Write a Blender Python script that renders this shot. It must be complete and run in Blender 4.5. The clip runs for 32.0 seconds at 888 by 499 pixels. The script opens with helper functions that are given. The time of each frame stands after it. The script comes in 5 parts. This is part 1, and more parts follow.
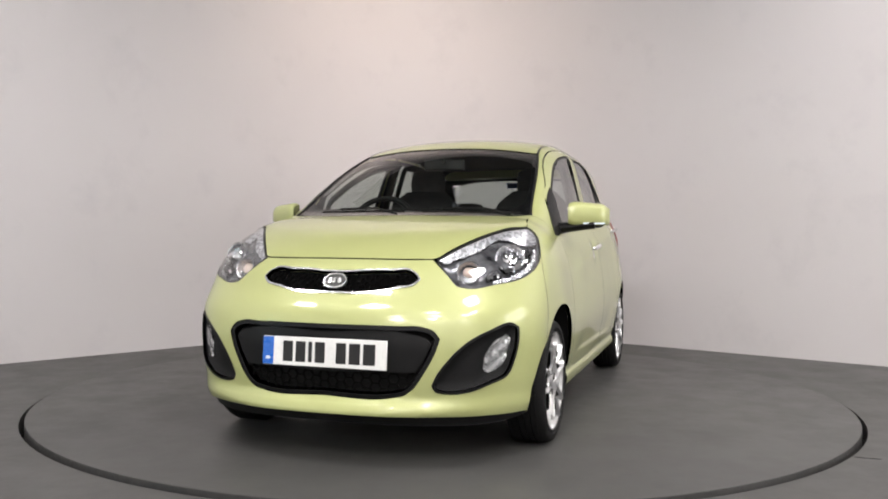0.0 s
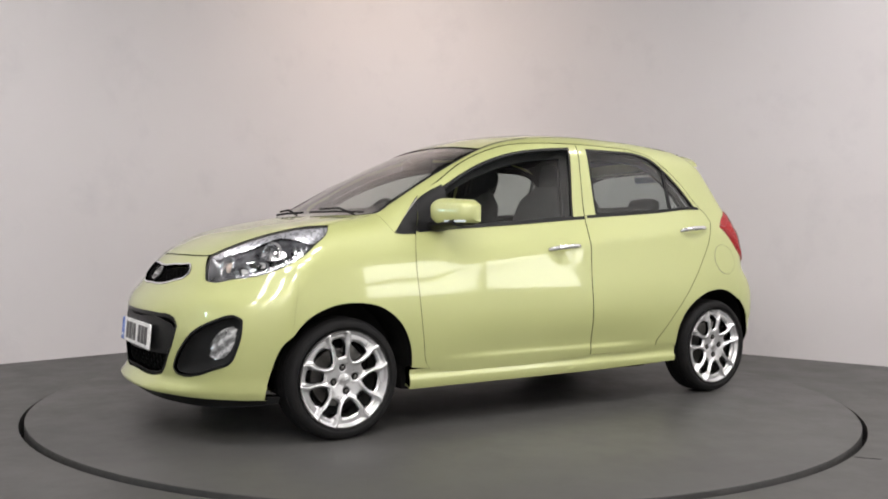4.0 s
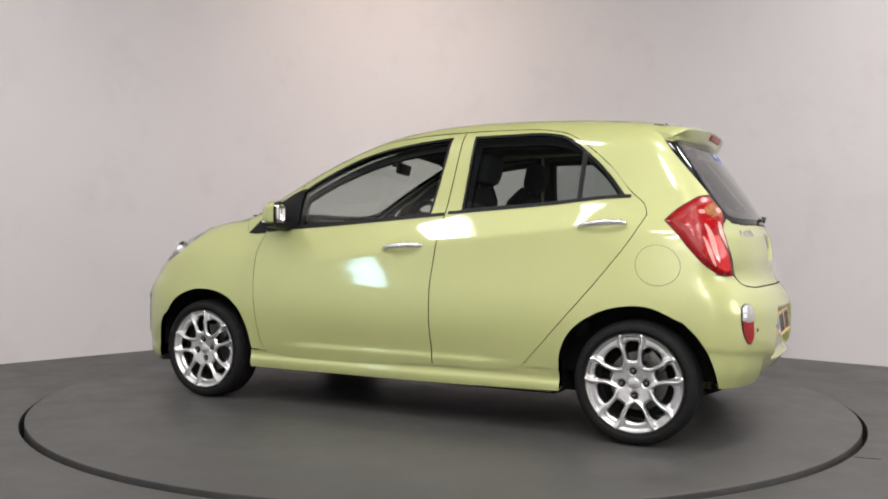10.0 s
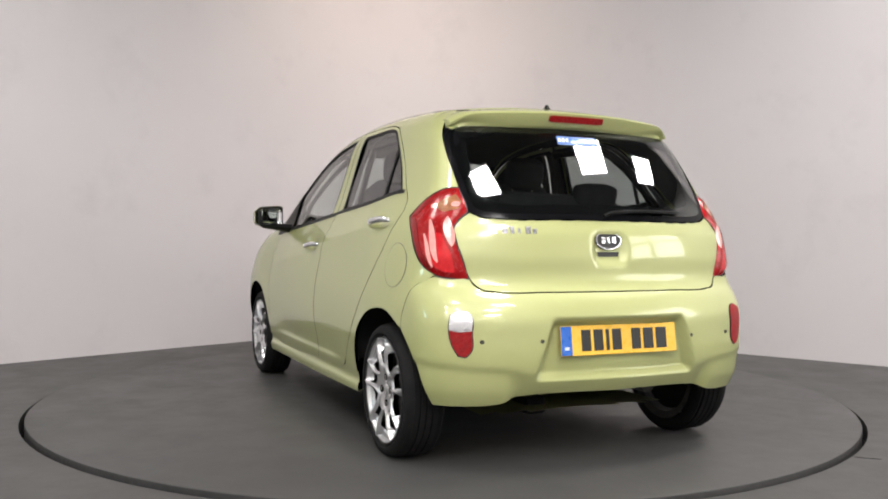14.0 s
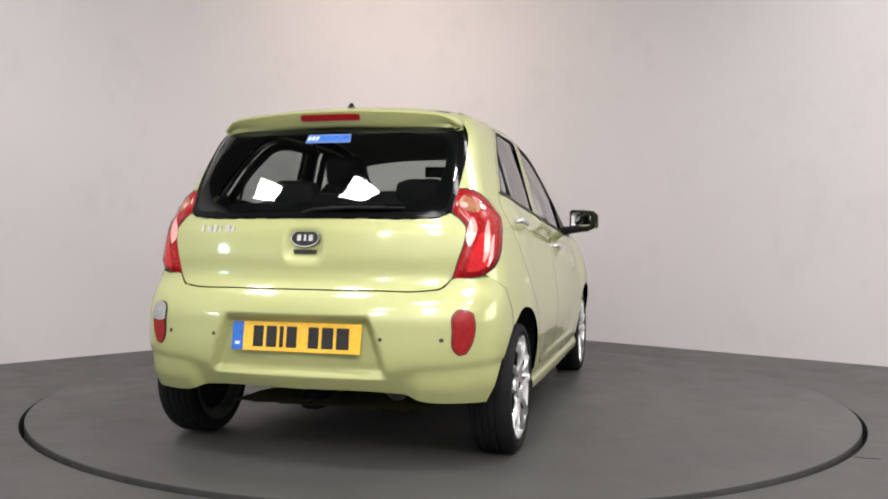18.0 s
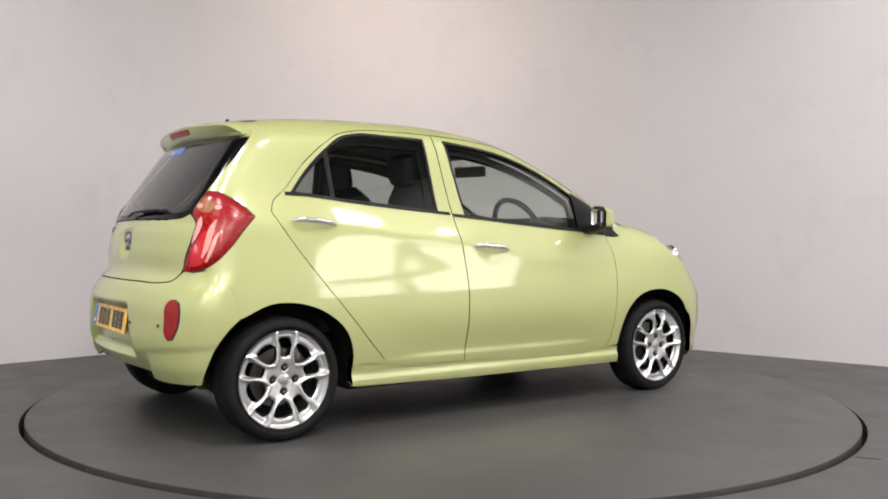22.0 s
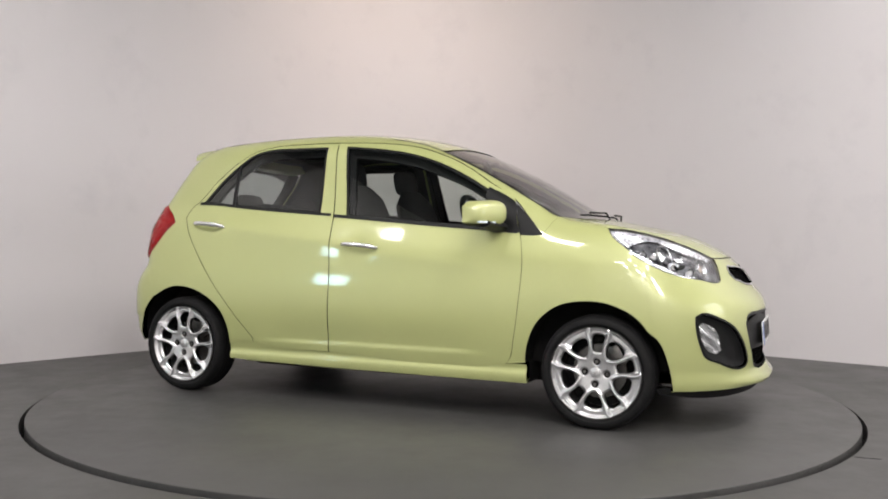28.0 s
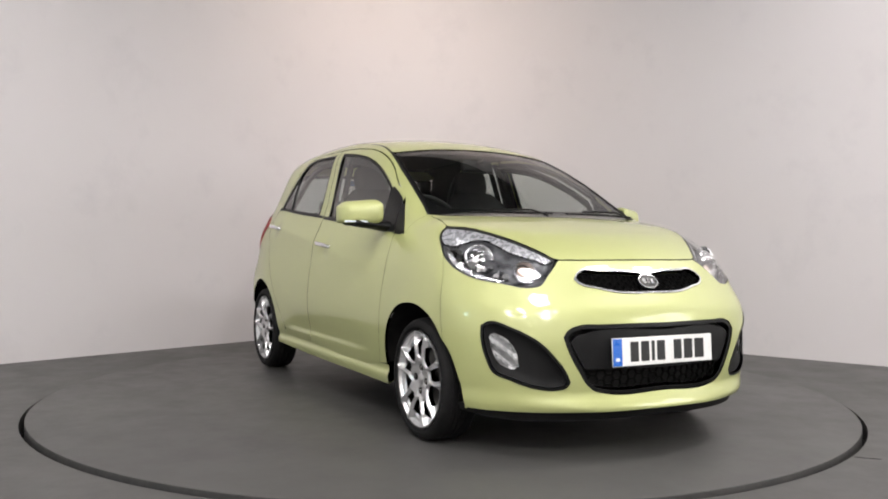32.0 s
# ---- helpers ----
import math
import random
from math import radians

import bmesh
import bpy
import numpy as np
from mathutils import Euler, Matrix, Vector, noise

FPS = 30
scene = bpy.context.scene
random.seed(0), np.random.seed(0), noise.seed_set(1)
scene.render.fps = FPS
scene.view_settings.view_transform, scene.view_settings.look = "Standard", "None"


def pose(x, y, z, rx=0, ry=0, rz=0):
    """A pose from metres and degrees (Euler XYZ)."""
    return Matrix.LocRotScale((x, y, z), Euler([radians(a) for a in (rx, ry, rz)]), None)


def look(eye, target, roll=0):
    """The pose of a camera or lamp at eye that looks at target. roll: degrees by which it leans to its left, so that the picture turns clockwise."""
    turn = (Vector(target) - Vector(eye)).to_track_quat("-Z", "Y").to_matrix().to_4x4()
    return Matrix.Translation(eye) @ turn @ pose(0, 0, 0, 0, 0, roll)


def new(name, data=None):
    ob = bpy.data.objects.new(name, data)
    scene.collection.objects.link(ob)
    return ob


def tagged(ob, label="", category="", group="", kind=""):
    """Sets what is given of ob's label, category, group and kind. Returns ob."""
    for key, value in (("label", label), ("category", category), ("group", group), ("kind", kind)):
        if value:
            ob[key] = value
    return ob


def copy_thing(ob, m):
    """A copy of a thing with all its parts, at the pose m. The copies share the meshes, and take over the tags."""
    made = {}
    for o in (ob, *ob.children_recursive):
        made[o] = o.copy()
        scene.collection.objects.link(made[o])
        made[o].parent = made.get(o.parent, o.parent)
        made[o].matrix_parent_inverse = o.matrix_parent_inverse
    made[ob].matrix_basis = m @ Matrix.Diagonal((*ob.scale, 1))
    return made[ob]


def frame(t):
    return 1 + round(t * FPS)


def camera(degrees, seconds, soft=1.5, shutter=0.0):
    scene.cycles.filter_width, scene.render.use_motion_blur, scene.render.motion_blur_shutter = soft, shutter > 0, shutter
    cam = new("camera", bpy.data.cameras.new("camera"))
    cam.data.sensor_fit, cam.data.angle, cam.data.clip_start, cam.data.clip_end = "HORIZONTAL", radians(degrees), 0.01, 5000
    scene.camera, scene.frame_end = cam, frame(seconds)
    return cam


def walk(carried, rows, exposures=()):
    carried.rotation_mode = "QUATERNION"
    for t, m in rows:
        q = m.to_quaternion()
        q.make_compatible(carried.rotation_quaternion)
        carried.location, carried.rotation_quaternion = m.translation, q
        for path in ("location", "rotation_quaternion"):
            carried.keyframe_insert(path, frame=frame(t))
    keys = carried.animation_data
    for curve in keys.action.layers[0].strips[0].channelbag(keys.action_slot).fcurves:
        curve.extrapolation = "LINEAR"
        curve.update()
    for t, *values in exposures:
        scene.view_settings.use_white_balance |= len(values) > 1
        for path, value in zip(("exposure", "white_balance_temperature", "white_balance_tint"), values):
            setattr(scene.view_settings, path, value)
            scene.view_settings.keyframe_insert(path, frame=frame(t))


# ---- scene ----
# ---------------------------------------------------------------- camera
cam = camera(54.58, 32.0, soft=1.9)
EYE = pose(0, -4.960, .875, 90 - .613, 0, .04) @ pose(0, 0, 0, 0, 0, .482)
walk(cam, [(0, EYE), (32, EYE)],
     [(0, -.23), (3, -.27), (5, -.34), (7, -.40), (9, -.35), (11, -.25), (12, -.24), (14, -.24), (20, -.20), (22, -.23), (24, -.34), (25.5, -.34), (28, -.27), (30, -.22), (32, -.19)])

# ---------------------------------------------------------------- light
world = bpy.data.worlds.new("studio_world")
scene.world = world
world.use_nodes = True
world.node_tree.nodes["Background"].inputs[0].default_value = (.9, .93, 1, 1)
world.node_tree.nodes["Background"].inputs[1].default_value = .0
# square ceiling panels: x, y, watts
# The row at y -7.6 is added fill, with no panel known there.
LAMPS = [(-2.2, -7.6, 110), (0, -7.6, 130), (2.2, -7.6, 120), (-1.7, -5.9, 34), (.05, -6.05, 46), (1.72, -5.75, 44), (-.1, -4.65, 44), (1.8, -4.55, 46), (-3.4, -2.1, 74), (-1.68, -2.9, 60), (1.16, -2.9, 66), (3.0, -1.2, 78), (4.2, -.4, 80)]
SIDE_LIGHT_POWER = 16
# ---------------------------------------------------------------- materials
def material(name):
    m = bpy.data.materials.new(name)
    m.use_nodes = True
    return m, m.node_tree, m.node_tree.nodes["Principled BSDF"]


def noise_node(tree, scale, detail=4.0, rough=.55, stretch=None):
    coords = tree.nodes.new("ShaderNodeTexCoord")
    n = tree.nodes.new("ShaderNodeTexNoise")
    n.inputs["Scale"].default_value, n.inputs["Detail"].default_value, n.inputs["Roughness"].default_value = scale, detail, rough
    if stretch:
        mp = tree.nodes.new("ShaderNodeMapping")
        mp.inputs["Scale"].default_value = stretch
        tree.links.new(coords.outputs["Object"], mp.inputs[0])
        tree.links.new(mp.outputs[0], n.inputs["Vector"])
    else:
        tree.links.new(coords.outputs["Object"], n.inputs["Vector"])
    return n.outputs["Fac"]


def ramp(tree, fac, stops):
    r = tree.nodes.new("ShaderNodeValToRGB")
    while len(r.color_ramp.elements) < len(stops):
        r.color_ramp.elements.new(.5)
    for e, (p, c) in zip(r.color_ramp.elements, stops):
        e.position, e.color = p, (*c, 1) if len(c) == 3 else c
    tree.links.new(fac, r.inputs[0])
    return r.outputs[0]


def bump(tree, bsdf, fac, strength, distance):
    b = tree.nodes.new("ShaderNodeBump")
    b.inputs["Strength"].default_value, b.inputs["Distance"].default_value = strength, distance
    tree.links.new(fac, b.inputs["Height"])
    tree.links.new(b.outputs[0], bsdf.inputs["Normal"])


def surface(name, dark, light, rough=.5, metal=0.0, scale=8.0, fine=60.0, relief=0.0, coat=0.0, rough_spread=.08, spec=.5):
    """A surface that varies between two colours at a broad scale and in roughness at a fine one."""
    m, tree, b = material(name)
    broad, grain = noise_node(tree, scale), noise_node(tree, fine, 6)
    tree.links.new(ramp(tree, broad, [(.3, dark), (.7, light)]), b.inputs["Base Color"])
    r = tree.nodes.new("ShaderNodeMapRange")
    r.inputs["From Min"].default_value, r.inputs["From Max"].default_value = .3, .7
    r.inputs["To Min"].default_value, r.inputs["To Max"].default_value = max(rough - rough_spread, .02), rough + rough_spread
    tree.links.new(grain, r.inputs["Value"])
    tree.links.new(r.outputs[0], b.inputs["Roughness"])
    b.inputs["Metallic"].default_value, b.inputs["Coat Weight"].default_value = metal, coat
    b.inputs["Coat Roughness"].default_value, b.inputs["Specular IOR Level"].default_value = .04, spec
    if relief:
        bump(tree, b, grain, .5, relief)
    return m


def paint(name, colour):
    m, tree, b = material(name)
    flake = noise_node(tree, 900, 2)
    lo, hi = [c * .93 for c in colour], [min(c * 1.07, 1) for c in colour]
    tree.links.new(ramp(tree, flake, [(.35, lo), (.65, hi)]), b.inputs["Base Color"])
    b.inputs["Roughness"].default_value, b.inputs["Metallic"].default_value = .42, .12
    b.inputs["Coat Weight"].default_value, b.inputs["Coat Roughness"].default_value = 1.0, .06
    haze = noise_node(tree, 5, 3)
    bp = tree.nodes.new("ShaderNodeBump")
    bp.inputs["Strength"].default_value, bp.inputs["Distance"].default_value = .25, .002
    tree.links.new(haze, bp.inputs["Height"])
    tree.links.new(bp.outputs[0], b.inputs["Coat Normal"])
    return m


def glass(name, tint, gloss=1.0):
    """A thin pane: tinted see-through with a mirror-like skin."""
    m = bpy.data.materials.new(name)
    m.use_nodes = True
    tree = m.node_tree
    tree.nodes.clear()
    out, mix = tree.nodes.new("ShaderNodeOutputMaterial"), tree.nodes.new("ShaderNodeMixShader")
    clear, shine = tree.nodes.new("ShaderNodeBsdfTransparent"), tree.nodes.new("ShaderNodeBsdfGlossy")
    facing, steep, fres = tree.nodes.new("ShaderNodeLayerWeight"), tree.nodes.new("ShaderNodeMath"), tree.nodes.new("ShaderNodeMapRange")
    facing.inputs["Blend"].default_value = .5
    steep.operation = "POWER"
    steep.inputs[1].default_value = 4.5
    fres.inputs["To Min"].default_value, fres.inputs["To Max"].default_value = .065, 1.0
    tree.links.new(facing.outputs["Facing"], steep.inputs[0])
    tree.links.new(steep.outputs[0], fres.inputs["Value"])
    clear.inputs[0].default_value = (*tint, 1)
    shine.inputs["Roughness"].default_value = .01
    shine.inputs["Color"].default_value = (gloss, gloss, gloss, 1)
    for a, s in ((fres.outputs[0], 0), (clear.outputs[0], 1), (shine.outputs[0], 2)):
        tree.links.new(a, mix.inputs[s])
    tree.links.new(mix.outputs[0], out.inputs[0])
    return m


def glow(name, colour, strength):
    m = bpy.data.materials.new(name)
    m.use_nodes = True
    b = m.node_tree.nodes["Principled BSDF"]
    b.inputs["Base Color"].default_value = (.9, .9, .9, 1)
    b.inputs["Emission Color"].default_value, b.inputs["Emission Strength"].default_value = (*colour, 1), strength
    return m


def concrete_floor(name):
    """Painted grey floor with scuffs, dust and dark tyre smears."""
    m, tree, b = material(name)
    broad, scuff, fine = noise_node(tree, .9, 5, .6), noise_node(tree, 3.2, 6, .7), noise_node(tree, 140, 4)
    base = ramp(tree, broad, [(.25, (.049, .048, .0465)), (.5, (.059, .058, .056)), (.8, (.071, .070, .067))])
    marks = ramp(tree, scuff, [(.28, (.85, .85, .85)), (.42, (1, 1, 1)), (.70, (1, 1, 1)), (.82, (1.09, 1.09, 1.09))])
    mul = tree.nodes.new("ShaderNodeMix")
    mul.data_type, mul.blend_type = "RGBA", "MULTIPLY"
    mul.inputs[0].default_value = 1
    tree.links.new(base, mul.inputs[6])
    tree.links.new(marks, mul.inputs[7])
    tree.links.new(mul.outputs[2], b.inputs["Base Color"])
    tree.links.new(ramp(tree, scuff, [(.25, (.36, .36, .36)), (.75, (.52, .52, .52))]), b.inputs["Roughness"])
    b.inputs["Specular IOR Level"].default_value = .4
    bump(tree, b, fine, .12, .001)
    return m


def wall_paint(name):
    """Matt off-white wall paint with broad unevenness and faint grubby patches."""
    m, tree, b = material(name)
    broad, patch, fine = noise_node(tree, .35, 3, .5), noise_node(tree, 2.2, 6, .65), noise_node(tree, 90, 4)
    base = ramp(tree, broad, [(.3, (.610, .582, .594)), (.7, (.660, .632, .646))])
    dirt = ramp(tree, patch, [(.25, (.93, .93, .94)), (.45, (1, 1, 1)), (1, (1, 1, 1))])
    mul = tree.nodes.new("ShaderNodeMix")
    mul.data_type, mul.blend_type = "RGBA", "MULTIPLY"
    mul.inputs[0].default_value = 1
    tree.links.new(base, mul.inputs[6])
    tree.links.new(dirt, mul.inputs[7])
    tree.links.new(mul.outputs[2], b.inputs["Base Color"])
    b.inputs["Roughness"].default_value = .75
    b.inputs["Specular IOR Level"].default_value = .25
    bump(tree, b, fine, .15, .001)
    return m


PAINT = paint("lime_yellow_paint", (.405, .430, .180))
GLASS = glass("window_glass", (.74, .78, .76))
GLASS_DARK = glass("privacy_glass", (.58, .62, .61))
LENS = glass("clear_lens", (.95, .96, .97))
BLACK = surface("black_trim", (.006, .006, .0065), (.010, .010, .0105), .42, fine=180, spec=.18)
FRIT = surface("black_glass_edge", (.004, .004, .005), (.006, .006, .007), .12, rough_spread=.04, spec=.10)
PLASTIC = surface("grey_black_plastic", (.007, .007, .0075), (.011, .011, .0115), .6, fine=240, relief=.0004, spec=.14)
HOLLOW = surface("dark_underside", (.010, .010, .010), (.018, .017, .017), .85, spec=.08)
RUBBER = surface("tyre_rubber", (.007, .007, .0078), (.011, .0107, .0107), .7, scale=14, fine=120, relief=.0006, spec=.15)
BRIGHT = surface("bright_trim", (.74, .74, .75), (.82, .82, .83), .16, .75, scale=30)
CHROME = surface("chrome", (.80, .80, .81), (.86, .86, .87), .08, 1.0, rough_spread=.03)
ALLOY = surface("silver_alloy", (.62, .62, .635), (.72, .72, .73), .30, .85, scale=20, coat=.3, rough_spread=.03)
STEEL = surface("worn_steel", (.16, .155, .15), (.26, .25, .24), .42, .9, scale=30)
CABIN = surface("charcoal_cabin_cloth", (.026, .026, .028), (.040, .040, .042), .85, scale=25, fine=300, spec=.1)
LINING = surface("grey_roof_lining", (.07, .07, .068), (.09, .09, .088), .9, fine=300)
RED = surface("red_lamp_plastic", (.24, .003, .004), (.33, .004, .006), .25, scale=40, coat=.15, spec=.3)
RED_DEEP = surface("deep_red_reflector", (.20, .003, .005), (.30, .006, .008), .28, scale=60, fine=400, relief=.0015, coat=.1, spec=.3)
AMBER = surface("amber_bulb", (.60, .47, .39), (.70, .57, .49), .2, scale=40, coat=.5)
SILVER = surface("bright_reflector", (.52, .52, .54), (.68, .68, .70), .16, .95, scale=60, fine=220, relief=.003)
PLATE_WHITE = surface("white_plate", (.74, .74, .73), (.80, .80, .79), .3, coat=.5)
PLATE_YELLOW = surface("yellow_plate", (.80, .46, .03), (.86, .51, .05), .3, coat=.5)
PLATE_BLUE = surface("blue_plate_band", (.01, .11, .48), (.015, .13, .55), .3, coat=.5)
INK = surface("black_ink", (.010, .010, .011), (.016, .016, .016), .4)
STICKER = surface("blue_sticker", (.04, .12, .36), (.055, .15, .43), .4)
PALE = surface("pale_print", (.62, .70, .80), (.72, .78, .86), .4)
MIRROR = surface("mirror_glass", (.85, .86, .87), (.88, .88, .89), .02, 1.0, rough_spread=.0)
FLOOR = concrete_floor("painted_floor")
WALL = wall_paint("studio_wall")
# Walls out of view, kept pale to bounce fill light onto the car.
FILL_WALL = surface("pale_fill_wall", (.72, .71, .695), (.79, .78, .765), .85, scale=2, fine=60, relief=.001)
SIDE_WALL = surface("side_wall_paint", (.62, .61, .60), (.69, .68, .67), .8, scale=2, fine=60, relief=.001)
DAYLIGHT = glow("daylight", (1.0, .985, .96), 8.0)
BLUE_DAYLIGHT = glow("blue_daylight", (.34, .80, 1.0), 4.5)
RIM_GAP = surface("dark_gap_rubber", (.010, .010, .010), (.022, .020, .019), .6, scale=12)
CEILING = surface("dark_ceiling_tile", (.075, .074, .072), (.10, .099, .096), .9, scale=1.5)
MESH_BLACK = surface("mesh_black", (.002, .002, .002), (.004, .004, .004), .9, spec=.05)
PANEL_GLOW = glow("panel_glow", (1.0, .95, .90), 6.0)
# ---------------------------------------------------------------- car body form
# Car space: origin on the floor midway between the axles, front towards -y, x to the car's left.


def curve(knots):
    """A smooth curve through (position, value) knots."""
    xs, ys = np.array(knots, float).T
    d = np.diff(ys) / np.diff(xs)
    m = np.concatenate([[d[0]], (d[1:] * np.diff(xs)[:-1] + d[:-1] * np.diff(xs)[1:]) / (xs[2:] - xs[:-2]), [d[-1]]])

    def at(v):
        v = np.clip(np.asarray(v, float), xs[0], xs[-1])
        i = np.clip(np.searchsorted(xs, v) - 1, 0, len(xs) - 2)
        h = xs[i + 1] - xs[i]
        t = (v - xs[i]) / h
        return ((2 * t**3 - 3 * t**2 + 1) * ys[i] + (t**3 - 2 * t**2 + t) * h * m[i]
                + (3 * t**2 - 2 * t**3) * ys[i + 1] + (t**3 - t**2) * h * m[i + 1])
    return at


def softplus(v, w):
    return w * np.logaddexp(0, v / w)


def smax(a, b, k):
    h = np.maximum(k - np.abs(a - b), 0) / k
    return np.maximum(a, b) + h * h * k / 4


TOP_LINE = curve([(-2.1, .60), (-1.85, .75), (-1.72, .825), (-1.55, .885), (-1.35, .938), (-1.15, .98), (-1.04, 1.002), (-.97, 1.032), (-.9, 1.076),
                  (-.65, 1.228), (-.40, 1.350), (-.18, 1.425), (.05, 1.466), (.3, 1.484), (.6, 1.484), (.9, 1.470), (1.2, 1.442), (1.6, 1.39)])
CROWN = curve([(-2, .02), (-1.6, .03), (-1.2, .015), (-.9, .02), (-.3, .062), (.3, .066), (1.0, .060), (1.6, .05)])
BOW = curve([(-1.6, 0), (-1.2, .05), (-1.0, .13), (-.4, .12), (0, .05), (.3, 0)])
PLAN = curve([(-2.0, .60), (-1.75, .70), (-1.5, .765), (-1.2, .793), (-.8, .785), (0, .785), (.8, .789), (1.2, .795), (1.5, .77), (1.8, .70)])
CREASE = curve([(-2, .74), (-.9, .80), (0, .845), (1.1, .915), (1.8, .93)])
BELT = curve([(-2, .94), (-1.0, .955), (0, 1.02), (1.15, 1.075), (1.8, 1.1)])
REAR_PINCH = curve([(-2, 0), (.5, 0), (1.0, .012), (1.4, .05), (1.8, .09)])
NOSE = curve([(.10, -1.77), (.20, -1.83), (.30, -1.862), (.42, -1.872), (.52, -1.868), (.60, -1.845), (.67, -1.79), (.74, -1.742), (.80, -1.697), (.88, -1.60), (1.1, -1.2)])
TAIL = curve([(.10, 1.55), (.18, 1.64), (.28, 1.70), (.40, 1.735), (.52, 1.738), (.60, 1.73), (.66, 1.70), (.71, 1.66), (.82, 1.648), (.93, 1.625),
              (1.0, 1.592), (1.1, 1.53), (1.2, 1.462), (1.3, 1.39), (1.4, 1.315), (1.55, 1.20)])


def side_width(y, z):
    above = np.maximum(z - .95, 0)
    return (PLAN(y) - .45 * np.maximum(.55 - z, 0) ** 2 - .2 * softplus(z - .62, .04) - .25 * softplus(z - CREASE(y), .015)
            + .19 * softplus(z - BELT(y), .03)
            - REAR_PINCH(y) * (.3 + 1.4 * above) - .10 * np.maximum(above - .2, 0) ** 2)


def body(p):
    """Below zero inside the car's body, above zero outside it."""
    x, y, z = np.abs(p[..., 0]), p[..., 1], p[..., 2]
    y_top = y - BOW(y) * x * x
    top = (z - (TOP_LINE(y_top) - CROWN(y) * (x / .6) ** 2.3)) * .9
    side = x - side_width(y, z)
    nose = NOSE(z) + .30 * x**2 + .28 * x**4 - y
    tail = y - (TAIL(z) - .20 * x**2 - .17 * x**4)
    f = smax(smax(side, nose, .16), tail, .09)
    f = smax(f, top, .10)
    return smax(f, .17 - z, .06)


def cast(origin, way):
    """Where rays that start inside the body come out of it."""
    lo = np.zeros(len(origin))
    hi = np.full(len(origin), 2.6)
    steps = np.linspace(0, 2.6, 66)
    out = np.stack([body(origin + way * s) > 0 for s in steps], 1)
    first = np.where(out.any(1), out.argmax(1), len(steps) - 1)
    hi = steps[first]
    lo = steps[np.maximum(first - 1, 0)]
    for _ in range(22):
        m = (lo + hi) / 2
        o = body(origin + way * m[:, None]) > 0
        lo, hi = np.where(o, lo, m), np.where(o, m, hi)
    return origin + way * ((lo + hi) / 2)[:, None]


def slope(p):
    e = 1.5e-3
    g = np.stack([body(p + d) - body(p - d) for d in np.eye(3) * e], -1)
    return g / np.linalg.norm(g, axis=-1, keepdims=True)


FRONT_AXIS, REAR_AXIS, GIRTH = -1.05, .95, .8
QUARTER = GIRTH * math.pi / 2


def from_front(q):
    """Rays for (girth, height): girth 0 is the middle of the nose, growing to the car's left round the corner and along its side."""
    a, z = q[:, 0], q[:, 1]
    phi = np.clip(a / GIRTH, -math.pi / 2, math.pi / 2)
    run = np.sign(a) * np.maximum(np.abs(a) - QUARTER, 0)
    o = np.stack([0 * a, FRONT_AXIS + np.abs(run), z], 1)
    return o, np.stack([np.sin(phi), -np.cos(phi), 0 * a], 1)


def from_rear(q):
    """Rays for (girth, height): girth 0 is the middle of the tail, growing to the car's left."""
    a, z = q[:, 0], q[:, 1]
    phi = np.clip(a / GIRTH, -math.pi / 2, math.pi / 2)
    run = np.maximum(np.abs(a) - QUARTER, 0)
    o = np.stack([0 * a, REAR_AXIS - run, z], 1)
    return o, np.stack([np.sin(phi), np.cos(phi), 0 * a], 1)


def from_side(q):
    """Rays for (y, height) on the car's left side."""
    o = np.stack([0 * q[:, 0], q[:, 0], q[:, 1]], 1)
    return o, np.tile([1.0, 0, 0], (len(q), 1))


def from_below(q):
    """Rays for (x, y) up to bonnet, windscreen and roof."""
    o = np.stack([q[:, 0], q[:, 1], 0 * q[:, 0] + .6], 1)
    return o, np.tile([0, 0, 1.0], (len(q), 1))
# ---------------------------------------------------------------- mesh tools
from mathutils.geometry import delaunay_2d_cdt


def mesh_part(name, verts, faces, mat, parent=None, label="", normals=None, smooth=True):
    me = bpy.data.meshes.new(name)
    me.from_pydata([tuple(map(float, v)) for v in verts], [], [tuple(map(int, f)) for f in faces])
    me.update()
    me.shade_smooth() if smooth else me.shade_flat()
    if normals is not None:
        me.normals_split_custom_set_from_vertices([tuple(map(float, n)) for n in normals])
    me.materials.append(mat)
    ob = new(name, me)
    if parent:
        ob.parent = parent
    return tagged(ob, label)


def part(name, bm, mat, parent=None, label="", smooth=True):
    me = bpy.data.meshes.new(name)
    bm.to_mesh(me)
    bm.free()
    me.shade_smooth() if smooth else me.shade_flat()
    if smooth:
        me.set_sharp_from_angle(angle=radians(40))
    me.materials.append(mat)
    ob = new(name, me)
    if parent:
        ob.parent = parent
    return tagged(ob, label)


def block(size, at, bevel=.01, segments=2, turn=(0, 0, 0), bm=None):
    """A box with rounded edges, added to bm or to a new bmesh."""
    one = bmesh.new()
    bmesh.ops.create_cube(one, size=1)
    bmesh.ops.scale(one, vec=size, verts=one.verts)
    if bevel:
        bmesh.ops.bevel(one, geom=list(one.edges), offset=bevel, segments=segments, affect="EDGES", profile=.6)
    bmesh.ops.transform(one, matrix=pose(*at, *turn), verts=one.verts)
    if bm is None:
        return one
    me = bpy.data.meshes.new("piece")
    one.to_mesh(me)
    bm.from_mesh(me)
    one.free()
    bpy.data.meshes.remove(me)
    return bm


